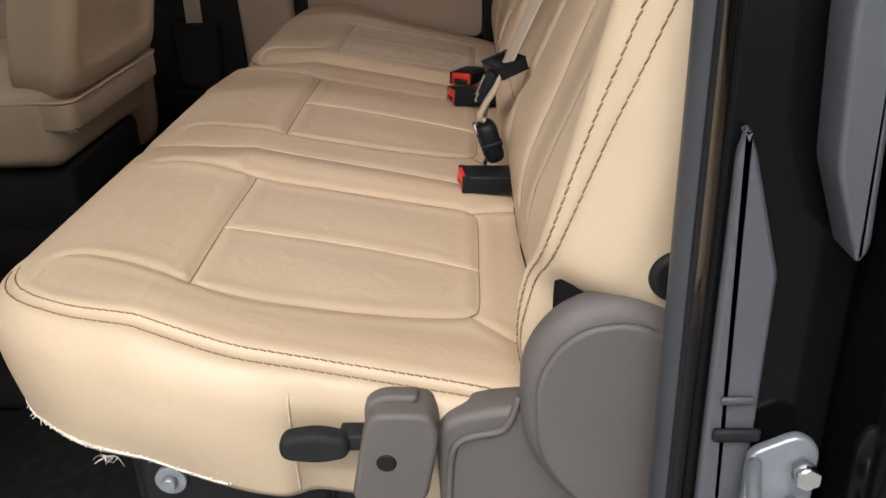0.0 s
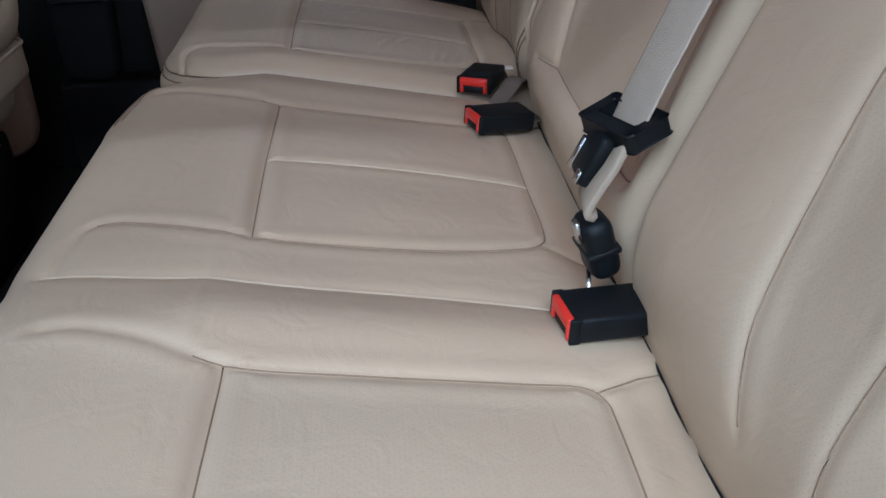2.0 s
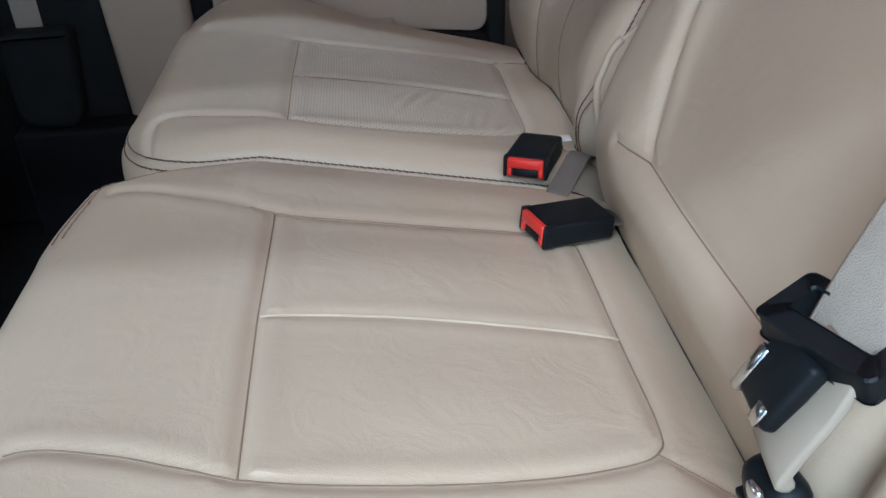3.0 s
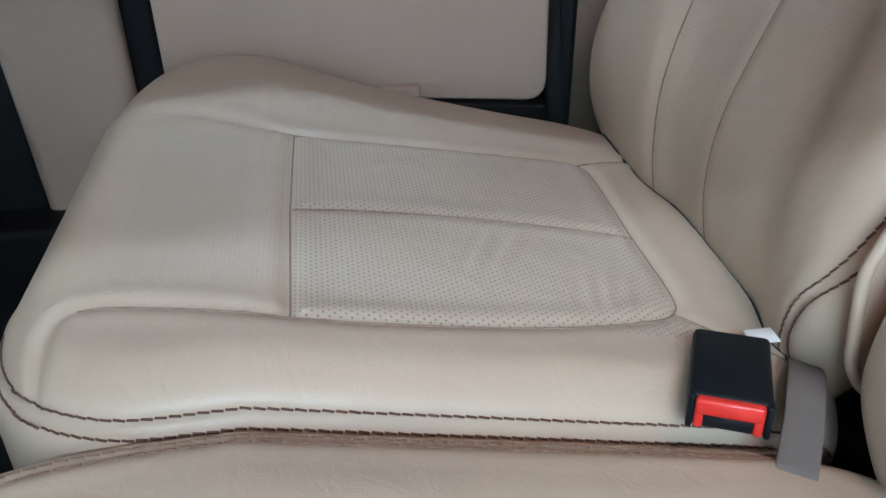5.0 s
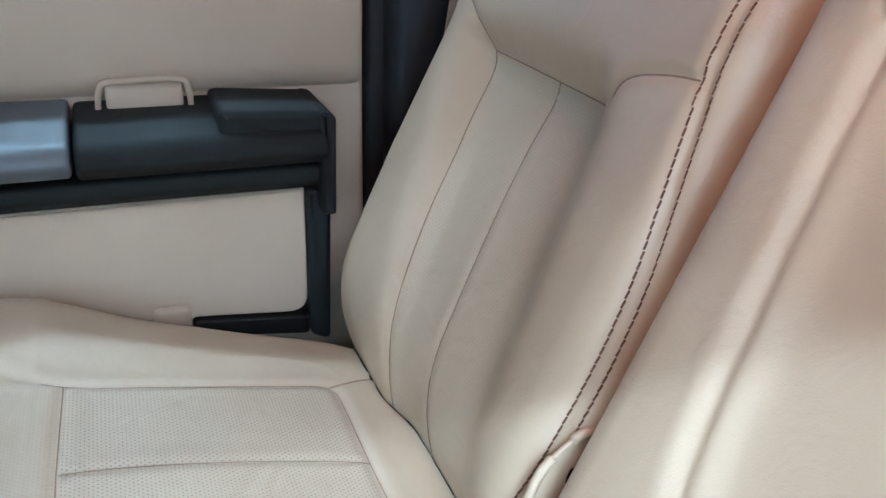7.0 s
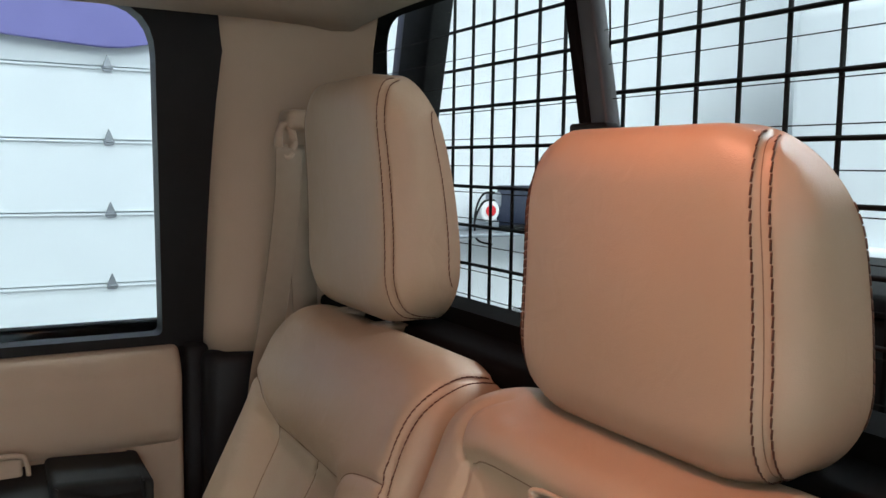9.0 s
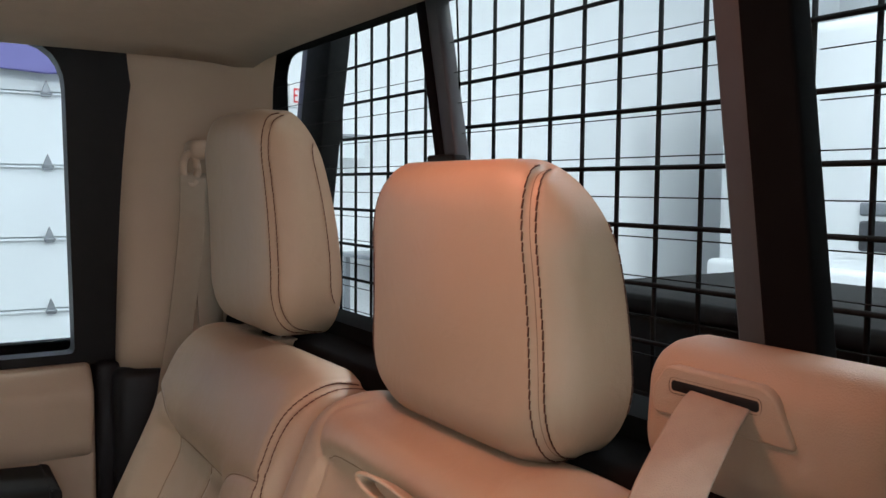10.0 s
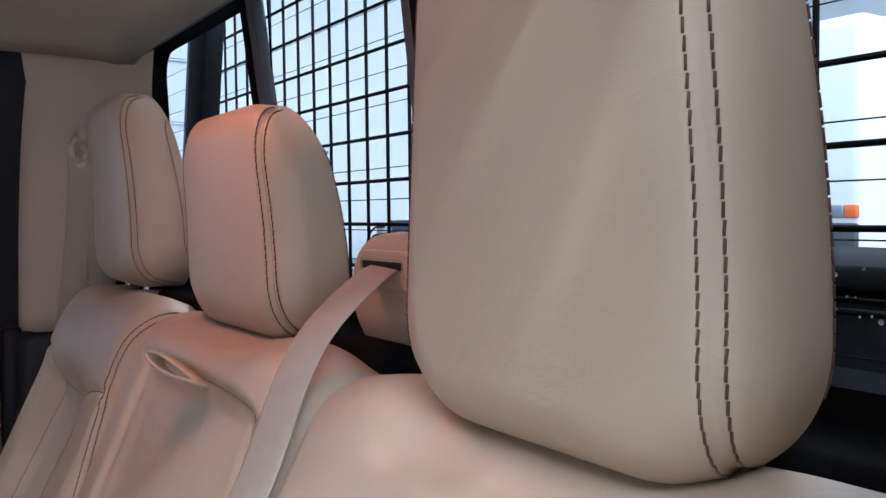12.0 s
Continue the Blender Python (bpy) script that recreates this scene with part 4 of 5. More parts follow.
pad60.build(bench_seat, 0.0035, [
    ("center_panel", M_PERF_SOFT, in_rect(-0.343, -0.062, -0.003, 0.143, XF, Y60), "perforated leather panel"),
    ("center_panel", M_PERF_SOFT, in_rect(-0.343, -0.062, 0.143, 0.294, XF, Y60), "perforated leather panel"),
    ("center_panel", M_LEATHER, in_rect(-0.343, -0.062, 0.492, 0.661, XF, Y60), ""),
    ("center_panel", M_LEATHER, in_rect(-0.343, -0.062, 0.661, 0.813, XF, Y60), ""),
    ("thigh_panel", M_LEATHER, in_rect(-0.48, -0.343, 0.03, 0.30, XF, Y60), ""),
    ("thigh_panel", M_LEATHER, in_rect(-0.48, -0.343, 0.52, 0.81, XF, Y60), ""),
    ("cushion_cover", M_LEATHER, None, "")])
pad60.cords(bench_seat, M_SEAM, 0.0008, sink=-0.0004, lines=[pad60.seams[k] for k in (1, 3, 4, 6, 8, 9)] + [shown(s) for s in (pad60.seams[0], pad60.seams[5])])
pad60.cords(bench_seat, M_PIPING, 0.0014, "piping", sink=-0.0012, lines=[pad60.seams[2], pad60.seams[7], pad60.seams[10]])
rows60 = [corner_path(L60, W60, 0.155, edge_o + d, s, 0.0, 0.95) for d in (-0.006, 0.006) for s in (0, 1)]
pad60.stitches(bench_seat, rows60, 0.0064, 0.0013, 0.0008, thread=M_THREAD_TAN)

# upright seam on the side, where the front cover ends
side_seam = np.array([(0.339, -0.004 - 0.11 * t) for t in np.linspace(0, 1, 12)])
pad60.cords(bench_seat, M_PIPING, 0.0012, "piping", lines=[side_seam], sink=-0.0003)

# frayed lower hem of the cover
verts, faces = [], []
hem = corner_path(L60, W60, 0.155, -pad60.ext + 0.004, 0, 0.12, 1.0)
hem = hem[(hem[:, 0] < 0.34)]
p = dense(hem, 0.0016)
w3 = pad60.place(p[:, 0], p[:, 1])
for q in w3:
    for _ in range(1):
        a = q + np.array([random.gauss(0, 0.001), random.gauss(0, 0.001), 0.003])
        tip = a + np.array([random.gauss(0, 0.0016), random.gauss(-0.0008, 0.0012), -abs(random.gauss(0.0015, 0.0018))])
        v_, f_ = tube([a, (a + tip) / 2 + np.array([random.gauss(0, 0.001), 0, 0]), tip], 0.0005, 3)
        faces += [tuple(len(verts) + i for i in f) for f in f_]
        verts += v_
for k in range(16):
    a = np.array([-0.409 + random.gauss(0, 0.006), -0.094, 0.388])
    tip = a + np.array([random.gauss(-0.002, 0.007), random.gauss(-0.003, 0.003), random.gauss(-0.005, 0.004)])
    v_, f_ = tube([a, (a + tip) / 2 + np.array([random.gauss(0, 0.004), 0, 0.002]), tip], 0.0003, 3)
    faces += [tuple(len(verts) + i for i in f) for f in f_]
    verts += v_
child("raw_edge", mesh_of("raw_edge", *tube([tuple(q) for q in w3[::4]], 0.0013, 5), M_FRAY), M_FRAY, bench_seat, "pale raw edge of the cover")
fray = child("frayed_hem", mesh_of("frayed_hem", verts, faces, M_FRAY), M_FRAY, bench_seat, "white frayed fabric hem")
fray["kind"] = "stuff"

# the seat's base: black pan, rails, bolt, grey plastic side covers and lever
child("base_pan", box(-0.40, 0.02, -0.085, 0.90, 0.24, 0.40, 0.02), M_BLACK, bench_seat)
for y in (0.0, 0.42, 0.84):
    child("leg", box(-0.36, -0.30, y - 0.03, y + 0.03, 0.08, 0.26, 0.01), M_BLACK, bench_seat)
child("foot_bracket", box(-0.385, -0.20, -0.098, -0.082, 0.30, 0.40, 0.012), M_BLACK, bench_seat)
child("washer", cyl((-0.350, -0.098, 0.366), (-0.350, -0.104, 0.366), 0.015, seg=28, bevel=0.001), M_ZINC, bench_seat, "dull steel washer")
child("bolt", cyl((-0.350, -0.104, 0.366), (-0.350, -0.112, 0.366), 0.008, 0.007, 6), M_ZINC, bench_seat, "dull steel bolt head")
# front cover of the hinge
cov = joined(outline(rounded([(-0.175, 0.375), (-0.108, 0.375), (-0.104, 0.398), (-0.095, 0.446), (-0.102, 0.467), (-0.150, 0.469), (-0.160, 0.452)], [0.012, 0.014, 0.006, 0.012, 0.012, 0.016, 0.01]), "y", -0.144, -0.10, 0.005, 3),
             outline(rounded([(-0.161, 0.44), (-0.113, 0.44), (-0.114, 0.474), (-0.144, 0.475), (-0.160, 0.466)], [0.004, 0.004, 0.003, 0.014, 0.010]), "y", -0.126, -0.108, 0.004, 3))
hinge_cover = child("hinge_cover", cov, M_GREYPL, bench_seat, "grey-brown grained plastic hinge cover")
child("bolt_hole", cyl((-0.1415, -0.1425, 0.419), (-0.1415, -0.1452, 0.419), 0.0095, 0.0085, 24, 0.001), M_BLACK, hinge_cover)
# the long cover with its moulded step
long_cover = outline(rounded([(-0.095, 0.25), (0.05, 0.25), (0.05, 0.462), (-0.02, 0.464), (-0.055, 0.461), (-0.100, 0.447)], [0.01, 0.01, 0.01, 0.02, 0.03, 0.02]), "y", -0.128, -0.09, 0.008, 3)
lc = child("side_cover", long_cover, M_GREYPL, bench_seat, "grey-brown grained plastic side cover")
child("moulded_ridge", mesh_of("moulded_ridge", *tube(smooth_line([(-0.092, -0.128, 0.27), (-0.090, -0.129, 0.36), (-0.086, -0.129, 0.415), (-0.076, -0.129, 0.432), (-0.055, -0.129, 0.438), (-0.042, -0.129, 0.442), (-0.034, -0.129, 0.455), (-0.028, -0.128, 0.475)], 6), 0.0035, 8), M_GREYPL), M_GREYPL, lc)
child("moulded_ridge", mesh_of("moulded_ridge", *tube(smooth_line([(-0.095, -0.128, 0.362), (-0.05, -0.129, 0.362), (0.0, -0.129, 0.362)], 4), 0.002, 8), M_GREYPL), M_GREYPL, lc)
# the rounded cover over the backrest pivot
pts = rounded([(-0.027, 0.433), (0.047, 0.343), (0.107, 0.40), (0.107, 0.558), (0.052, 0.582), (0.002, 0.570), (-0.029, 0.526)], [0.04, 0.045, 0.03, 0.03, 0.04, 0.04, 0.04], 8)
pivot = child("pivot_cover", outline(pts, "y", -0.156, -0.116, 0.018, 5), M_GREYPL, bench_seat, "large rounded grey-brown plastic pivot cover")
inner = [(x * 0.86 + 0.0075, (z - 0.49) * 0.88 + 0.484) for x, z in pts]
child("raised_face", outline(inner, "y", -0.160, -0.154, 0.004, 3), M_GREYPL, pivot)
child("side_knob", cyl((0.087, -0.135, 0.598), (0.087, -0.156, 0.598), 0.024, 0.020, 28, 0.004), M_BLACK, bench_seat, "round black plastic knob")
child("side_flap", outline(rounded([(0.055, 0.30), (0.10, 0.30), (0.115, 0.50), (0.09, 0.49)], 0.01), "y", -0.122, -0.112, 0.003), M_LEATHER, bench_seat, "tan leather strip under the pivot")
# black block in the hollow under the backrest's corner, standing for its shade
child("gap_lining", box(0.0, 0.07, -0.122, -0.07, 0.49, 0.588, 0.012), M_MATTE, bench_seat)
# release lever
lev = child("release_lever", outline(rounded([(-0.232, 0.425), (-0.199, 0.421), (-0.172, 0.427), (-0.172, 0.446), (-0.199, 0.453), (-0.232, 0.447)], 0.012), "y", -0.150, -0.130, 0.006, 3), M_CHARCOAL, bench_seat, "dark grey release lever")
child("lever_stem", box(-0.182, -0.155, -0.140, -0.118, 0.428, 0.444, 0.003), M_CHARCOAL, lev)

# the narrow far seat cushion
Y40, W40 = 0.943, 0.560
far_seat = thing("passenger_chair", "tan leather single rear chair, perforated and creased by use", "car seat")


def lift40(u, v):
    x, y = u + XF, v + Y40
    f = np.clip((x + 0.50) / 0.15, 0, 1)
    h = 0.006 * hump(y, 0.995, 0.04) * f + 0.018 * hump(y, 1.455, 0.06) * hump(x, -0.42, 0.16)
    h = h + 0.005 * hump(y, 1.10, 0.06) * hump(x, -0.2, 0.12) + 0.005 * hump(y, 1.27, 0.06) * hump(x, -0.2, 0.12)
    # creases of a sat-on panel
    for cx, cy, ang, s in ((-0.20, 1.13, 1.2, 0.0022), (-0.17, 1.15, 1.1, 0.0020), (-0.115, 1.075, 1.3, 0.0016), (-0.10, 1.08, 1.2, 0.0016), (-0.085, 1.075, 1.1, 0.0014), (-0.13, 1.07, 1.4, 0.0014), (-0.26, 1.27, 0.6, 0.0015)):
        ca, sa = math.cos(ang), math.sin(ang)
        along, across = (x - cx) * ca + (y - cy) * sa, -(x - cx) * sa + (y - cy) * ca
        h = h + s * np.exp(-((along / 0.035) ** 2)) * np.cos(across / 0.0032) * np.exp(-((across / 0.008) ** 2))
    return h


def bend40(u, v, w):
    x = u + XF
    out = np.clip((v - 0.40) / 0.14, 0, 1)
    u = u + 0.018 * np.clip(1 - u / 0.2, 0, 1)
    v = v + 0.055 * out * hump(x, -0.44, 0.14) - 0.03 * out * np.clip((x + 0.2) / 0.2, 0, 1)
    return u, v, w


far_s = panel_seams(1.026, 1.326, 1.178, 0.029, 0.05)
seams40 = [s - (XF, Y40) for s in far_s]
edge40 = [corner_path(L60, W40, 0.14, 0.004, s, 0.0, 0.95) for s in (0, 1)]
pad40 = Pad(L60, W40, 0.14, 0.055, 0.140, lambda u, v, w: np.stack([XF + u, Y40 + v, cushion_base(XF + u) + 0.004 + w], -1), lift40, bend40, seams40 + edge40, faint={2: 0.6, 3: 0.6, 4: 0.6})
pad40.build(far_seat, 0.004, [
    ("center_panel", M_PERF, in_rect(-0.343, -0.062, 1.029, 1.185, XF, Y40), "perforated leather panel"),
    ("center_panel", M_PERF, in_rect(-0.343, -0.062, 1.185, 1.323, XF, Y40), "perforated leather panel"),
    ("thigh_panel", M_PERF_MID, in_rect(-0.475, -0.343, 1.062, 1.335, XF, Y40), "perforated leather panel"),
    ("cushion_cover", M_LEATHER, None, "")])
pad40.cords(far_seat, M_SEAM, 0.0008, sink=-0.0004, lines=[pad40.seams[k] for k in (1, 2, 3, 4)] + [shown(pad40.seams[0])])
pad40.stitches(far_seat, [corner_path(L60, W40, 0.14, 0.004 + d, s, 0.0, 0.95) for d in (-0.0055, 0.0055) for s in (0, 1)], 0.0066, 0.0012, 0.0009)
child("base_pan", box(-0.40, 0.02, 0.985, 1.46, 0.24, 0.40, 0.02), M_BLACK, far_seat)
for y in (1.05, 1.38):
    child("leg", box(-0.36, -0.30, y - 0.03, y + 0.03, 0.08, 0.26, 0.01), M_BLACK, far_seat)

# ---- backrests ----
A0, LB = -0.03, 0.648


def back_world(y0):
    def f(u, v, w):
        a = u + A0
        curl = 0.068 * np.clip((0.14 - a) / 0.15, 0, 1.2) ** 2
        return np.stack([-0.058 + 0.41 * a - 0.912 * (w - curl), y0 + v, 0.46 + 0.912 * a + 0.41 * (w - curl)], -1)

    return f


def az(z):
    """Length up the backrest at a height."""
    return (z - 0.46) / 0.912 - A0


# wide backrest with the folding armrest in its middle
YB, WB = -0.150, 1.112


def lift_b60(u, v):
    y = v + YB
    t = np.clip(u / LB, 0, 1)
    left, right = 0.805 + 0.085 * t, 0.455 + 0.04 * t
    arm = step(y, right, 0.009) * (1 - step(y, left, 0.012)) * (1 - step(u, az(0.947), 0.005)) * step(u, az(0.556), 0.006)
    near_panel = step(y, -0.004, 0.014) * (1 - step(y, 0.245 - 0.06 * np.clip((az(0.66) - u) / 0.14, 0, 1) ** 1.5, 0.014)) * (1 - step(u, az(0.84), 0.012))
    top = 0.012 * hump(u, az(0.985), 0.045) * step(y, 0.47, 0.02) * (1 - step(y, 0.90, 0.02))
    h = -0.020 * arm - 0.014 * near_panel - 0.014 * hump(y, 0.415, 0.014)
    h = h + 0.006 * hump(y, 0.65, 0.12) * arm + 0.008 * hump(y, 0.12, 0.09) * near_panel
    h = h + (0.014 + 0.046 * np.clip((u - az(0.58)) / 0.26, 0, 1)) * hump(y, -0.105, 0.050) * (1 - 0.8 * np.clip((u - az(0.86)) / 0.13, 0, 1))
    # sag of the top edge between the head restraints
    roll = 0.012 * hump(u, az(0.556) - 0.035, 0.026) * step(y, 0.45, 0.02) * (1 - step(y, 0.86, 0.02))
    return h + top + roll - 0.01 * hump(y, 0.42, 0.05) * hump(u, LB, 0.1)


def bend_b60(u, v, w):
    c = np.clip(1 - v / 0.085, 0, 1)
    v = v + 0.045 * c * (1 - step(u, 0.160, 0.010))
    u = u + 0.02 * c * np.clip(1 - u / 0.25, 0, 1)
    y = v + YB
    u = u - 0.018 * hump(y, 0.43, 0.07) * np.clip((u - 0.5) / 0.1, 0, 1)
    c2 = np.clip((v - WB + 0.10) / 0.10, 0, 1)
    u = u + 0.06 * c2**2 * np.clip(1 - u / 0.22, 0, 1)
    v = v - 0.012 * c2
    w = w - 0.052 * np.clip((u - (LB - 0.085)) / 0.11, 0, 1.3) ** 2
    # hollows under the head restraints
    w = w - 0.026 * step(y, 0.018, 0.014) * (1 - step(y, 0.280, 0.014)) * step(u, az(0.955), 0.005)
    w = w - 0.024 * step(y, 0.598, 0.012) * (1 - step(y, 0.866, 0.012)) * step(u, az(0.988), 0.005)
    return u, v, w


def on_b(points, y0):
    return np.array([(az(z), y - y0) for y, z in points])


near_back = [on_b([(-0.012, 0.53), (-0.006, 0.60), (0.0, 0.70), (0.005, 0.835)], YB), on_b(smooth_line([(0.098, 0.53), (0.112, 0.60), (0.118, 0.70), (0.120, 0.838)], 5), YB), on_b(smooth_line([(0.185, 0.53), (0.222, 0.60), (0.243, 0.70), (0.250, 0.835)], 5), YB), on_b([(0.005, 0.835), (0.12, 0.840), (0.250, 0.835)], YB),
             on_b(smooth_line([(0.005, 0.835), (-0.03, 0.87), (-0.09, 0.885)], 5), YB), on_b(smooth_line([(0.250, 0.835), (0.29, 0.87), (0.36, 0.885)], 5), YB)]
arm_s = on_b(smooth_line([(0.787, 0.557), (0.70, 0.556), (0.594, 0.556), (0.50, 0.556), (0.465, 0.560), (0.453, 0.580), (0.465, 0.68), (0.482, 0.82), (0.493, 0.925), (0.505, 0.945), (0.60, 0.951), (0.70, 0.951), (0.84, 0.949), (0.872, 0.942)], 6), YB)
arm_l = on_b(smooth_line([(0.872, 0.942), (0.876, 0.925), (0.864, 0.80), (0.845, 0.67), (0.812, 0.580), (0.787, 0.557)], 6), YB)
arm_p = on_b(smooth_line([(0.485, 0.58), (0.498, 0.70), (0.515, 0.84), (0.522, 0.925), (0.512, 0.945)], 6), YB)
gap_s = on_b(smooth_line([(0.408, 0.48), (0.410, 0.7), (0.41, 0.9), (0.405, 1.02)], 6), YB)
flap_s = on_b([(0.787, 0.557), (0.82, 0.552), (0.85, 0.548)], YB)
corner_s = on_b(smooth_line([(0.885, 0.945), (0.893, 0.975), (0.88, 1.005)], 6), YB)
edge_b = [smooth_line([(0.05, 0.042), (0.08, 0.040), (0.118, 0.032), (0.162, 0.031), (0.22, 0.027), (0.293, 0.023), (0.36, 0.019), (0.45, 0.016), (LB + 0.03, 0.014)], 5)]
edge_b2 = [np.array([(0.05, WB - 0.010), (0.3, WB - 0.010), (LB - 0.10, WB - 0.010), (LB + 0.05, WB - 0.01)])]
pad_b = Pad(LB, WB, 0.075, 0.048, 0.135, back_world(YB), lift_b60, bend_b60, near_back + [arm_s, arm_l, arm_p, gap_s, flap_s, corner_s] + edge_b + edge_b2, faint={0: 0.4, 1: 0.4, 2: 0.4})
bench_back = bench_seat
u0 = az(0.84)


def arm_test(u, v):
    y = v + YB
    t = np.clip(u / LB, 0, 1)
    return (y > 0.455 + 0.04 * t) & (y < 0.805 + 0.085 * t) & (u < az(0.947)) & (u > az(0.556))


pad_b.build(bench_back, 0.0030, [
    ("armrest", M_LEATHER, arm_test, "fold-down middle armrest"),
    ("center_panel", M_PERF_SOFT, lambda u, v: (v + YB > 0.0) & (v + YB < 0.115) & (u < u0) & (u > 0.08), "perforated leather panel"),
    ("center_panel", M_PERF_SOFT, lambda u, v: (v + YB >= 0.115) & (v + YB < 0.24) & (u < u0) & (u > 0.12), "perforated leather panel"),
    ("backrest_cover", M_LEATHER, None, "")])
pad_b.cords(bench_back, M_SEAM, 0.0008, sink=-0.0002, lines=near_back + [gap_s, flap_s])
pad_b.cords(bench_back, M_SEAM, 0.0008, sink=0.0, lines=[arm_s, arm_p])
pad_b.stitches(bench_back, [edge_b[0] + (0, d) for d in (-0.0058, 0.0058)], 0.0072, 0.0014, 0.0010, thread=M_THREAD_TAN)
# leather pull loop of the armrest
lp = []
root, tip_ = np.array((0.159, 0.633, 0.947)), np.array((0.130, 0.716, 0.968))
for t in np.linspace(0, 2 * math.pi, 49):
    far_ = (1 - math.cos(t)) / 2
    lp.append(tuple(root + (tip_ - root) * far_ + np.array((0.10, 0.30, 0.95)) * 0.0115 * math.sin(t) * far_**0.6))
child("pull_loop", mesh_of("pull_loop", *ribbon(lp, (-0.86, -0.15, 0.48), 0.024, 0.0036), M_LEATHER), M_LEATHER, bench_back, "tan leather pull loop")

# far backrest
YB4, WB4 = 0.962, 0.545


def lift_b40(u, v):
    y = v + YB4
    t = np.clip(u / LB, 0, 1)
    outer = 1.300 + 0.115 * np.clip((u - az(0.55)) / (az(0.85) - az(0.55)), -0.3, 1)
    panel = step(y, 1.064 + 0.108 * np.clip(t - 0.2, -0.05, 0.55), 0.015) * (1 - step(y, outer, 0.013)) * (1 - step(u, az(0.858), 0.010))
    deep = 0.022 + 0.028 * np.clip((u - az(0.55)) / (az(0.84) - az(0.55)), 0, 1)
    return -deep * panel + 0.006 * hump(u, az(0.93), 0.05)


def bend_b40(u, v, w):
    out = np.clip((v - 0.42) / 0.12, 0, 1)
    v = v - 0.03 * out * np.clip((u - 0.30) / 0.3, 0, 1)
    c = np.clip(1 - v / 0.06, 0, 1)
    u = u + 0.05 * c * np.clip(1 - u / 0.2, 0, 1)
    w = w - 0.014 * np.clip((u - (LB - 0.085)) / 0.11, 0, 1.3) ** 2
    w = w - 0.020 * step(v + YB4, 1.185, 0.008) * (1 - step(v + YB4, 1.42, 0.008)) * step(u, az(1.006), 0.005)
    return u, v, w


far_back = [on_b(smooth_line([(1.284, 0.475), (1.291, 0.521), (1.304, 0.565), (1.322, 0.61), (1.342, 0.67), (1.359, 0.735), (1.373, 0.785), (1.386, 0.848)], 5), YB4),
            on_b(smooth_line([(1.192, 0.475), (1.194, 0.511), (1.197, 0.553), (1.210, 0.60), (1.222, 0.65), (1.236, 0.72), (1.243, 0.785), (1.240, 0.845)], 5), YB4),
            on_b([(1.386, 0.848), (1.240, 0.845), (1.128, 0.842)], YB4), on_b(smooth_line([(1.386, 0.848), (1.408, 0.870), (1.45, 0.890), (1.51, 0.897)], 5), YB4),
            on_b(smooth_line([(1.100, 0.850), (1.088, 0.862), (1.068, 0.871), (1.03, 0.878), (0.998, 0.881)], 5), YB4)]
edge_b4 = [smooth_line([(0.015, 0.05), (0.05, 0.052), (0.085, 0.036), (0.115, 0.016), (0.16, 0.005), (0.26, 0.001), (0.34, 0.005), (0.40, 0.014), (0.49, 0.027), (0.56, 0.026), (0.622, 0.014), (LB + 0.04, 0.005)], 4)]
pad_b4 = Pad(LB, WB4, 0.085, 0.048, 0.135, back_world(YB4), lift_b40, bend_b40, far_back + edge_b4, faint={0: 0.6, 1: 0.45})
far_backrest = far_seat
pad_b4.build(far_backrest, 0.0035, [
    ("center_panel", M_PERF_MID, lambda u, v: (v + YB4 > 1.09) & (v + YB4 < 1.21) & (u < az(0.846)) & (u > 0.03), "perforated leather panel"),
    ("center_panel", M_PERF_MID, lambda u, v: (v + YB4 >= 1.21) & (v + YB4 < 1.30 + 0.09 * np.clip((u - az(0.55)) / (az(0.85) - az(0.55)), -0.3, 1)) & (u < az(0.844)) & (u > 0.03), "perforated leather panel"),
    ("backrest_cover", M_LEATHER, None, "")])
pad_b4.cords(far_backrest, M_SEAM, 0.0008, sink=-0.0002, lines=far_back)
pad_b4.stitches(far_backrest, [edge_b4[0] + (0, d) for d in (-0.0058, 0.0058)], 0.0066, 0.0012, 0.0009)
# leather flaps and dark cavity between the two seats, its shade a black block
flap_pts = rounded([(0.008, 0.604), (-0.008, 0.562), (-0.001, 0.496), (0.010, 0.474), (0.04, 0.458), (0.10, 0.46), (0.10, 0.62), (0.04, 0.63)], [0.012, 0.012, 0.012, 0.012, 0.012, 0.004, 0.004, 0.01], 5)
gap_flap = child("gap_flap", outline(flap_pts, "y", 0.955, 0.9595, 0.0015), M_LEATHER, far_seat, "tan leather flap with a rolled edge")
roll = [(x, 0.955, z) for x, z in flap_pts if x < 0.06]
child("rolled_edge", mesh_of("rolled_edge", *tube(roll, 0.0042, 8), M_LEATHER), M_LEATHER, gap_flap)
flap_b = smooth_line([(0.045, 0.605), (0.018, 0.565), (0.010, 0.533), (0.012, 0.50), (0.017, 0.463)], 5)
child("gap_strap", mesh_of("gap_strap", *ribbon([(x, 0.934, z) for x, z in flap_b], (0.3, 1.0, 0.0), 0.009, 0.004), M_LEATHER), M_LEATHER, bench_seat, "narrow tan leather edge strip")
child("gap_lining", box(0.03, 0.10, 0.925, 1.02, 0.36, 0.60, 0.01), M_MATTE, bench_seat)

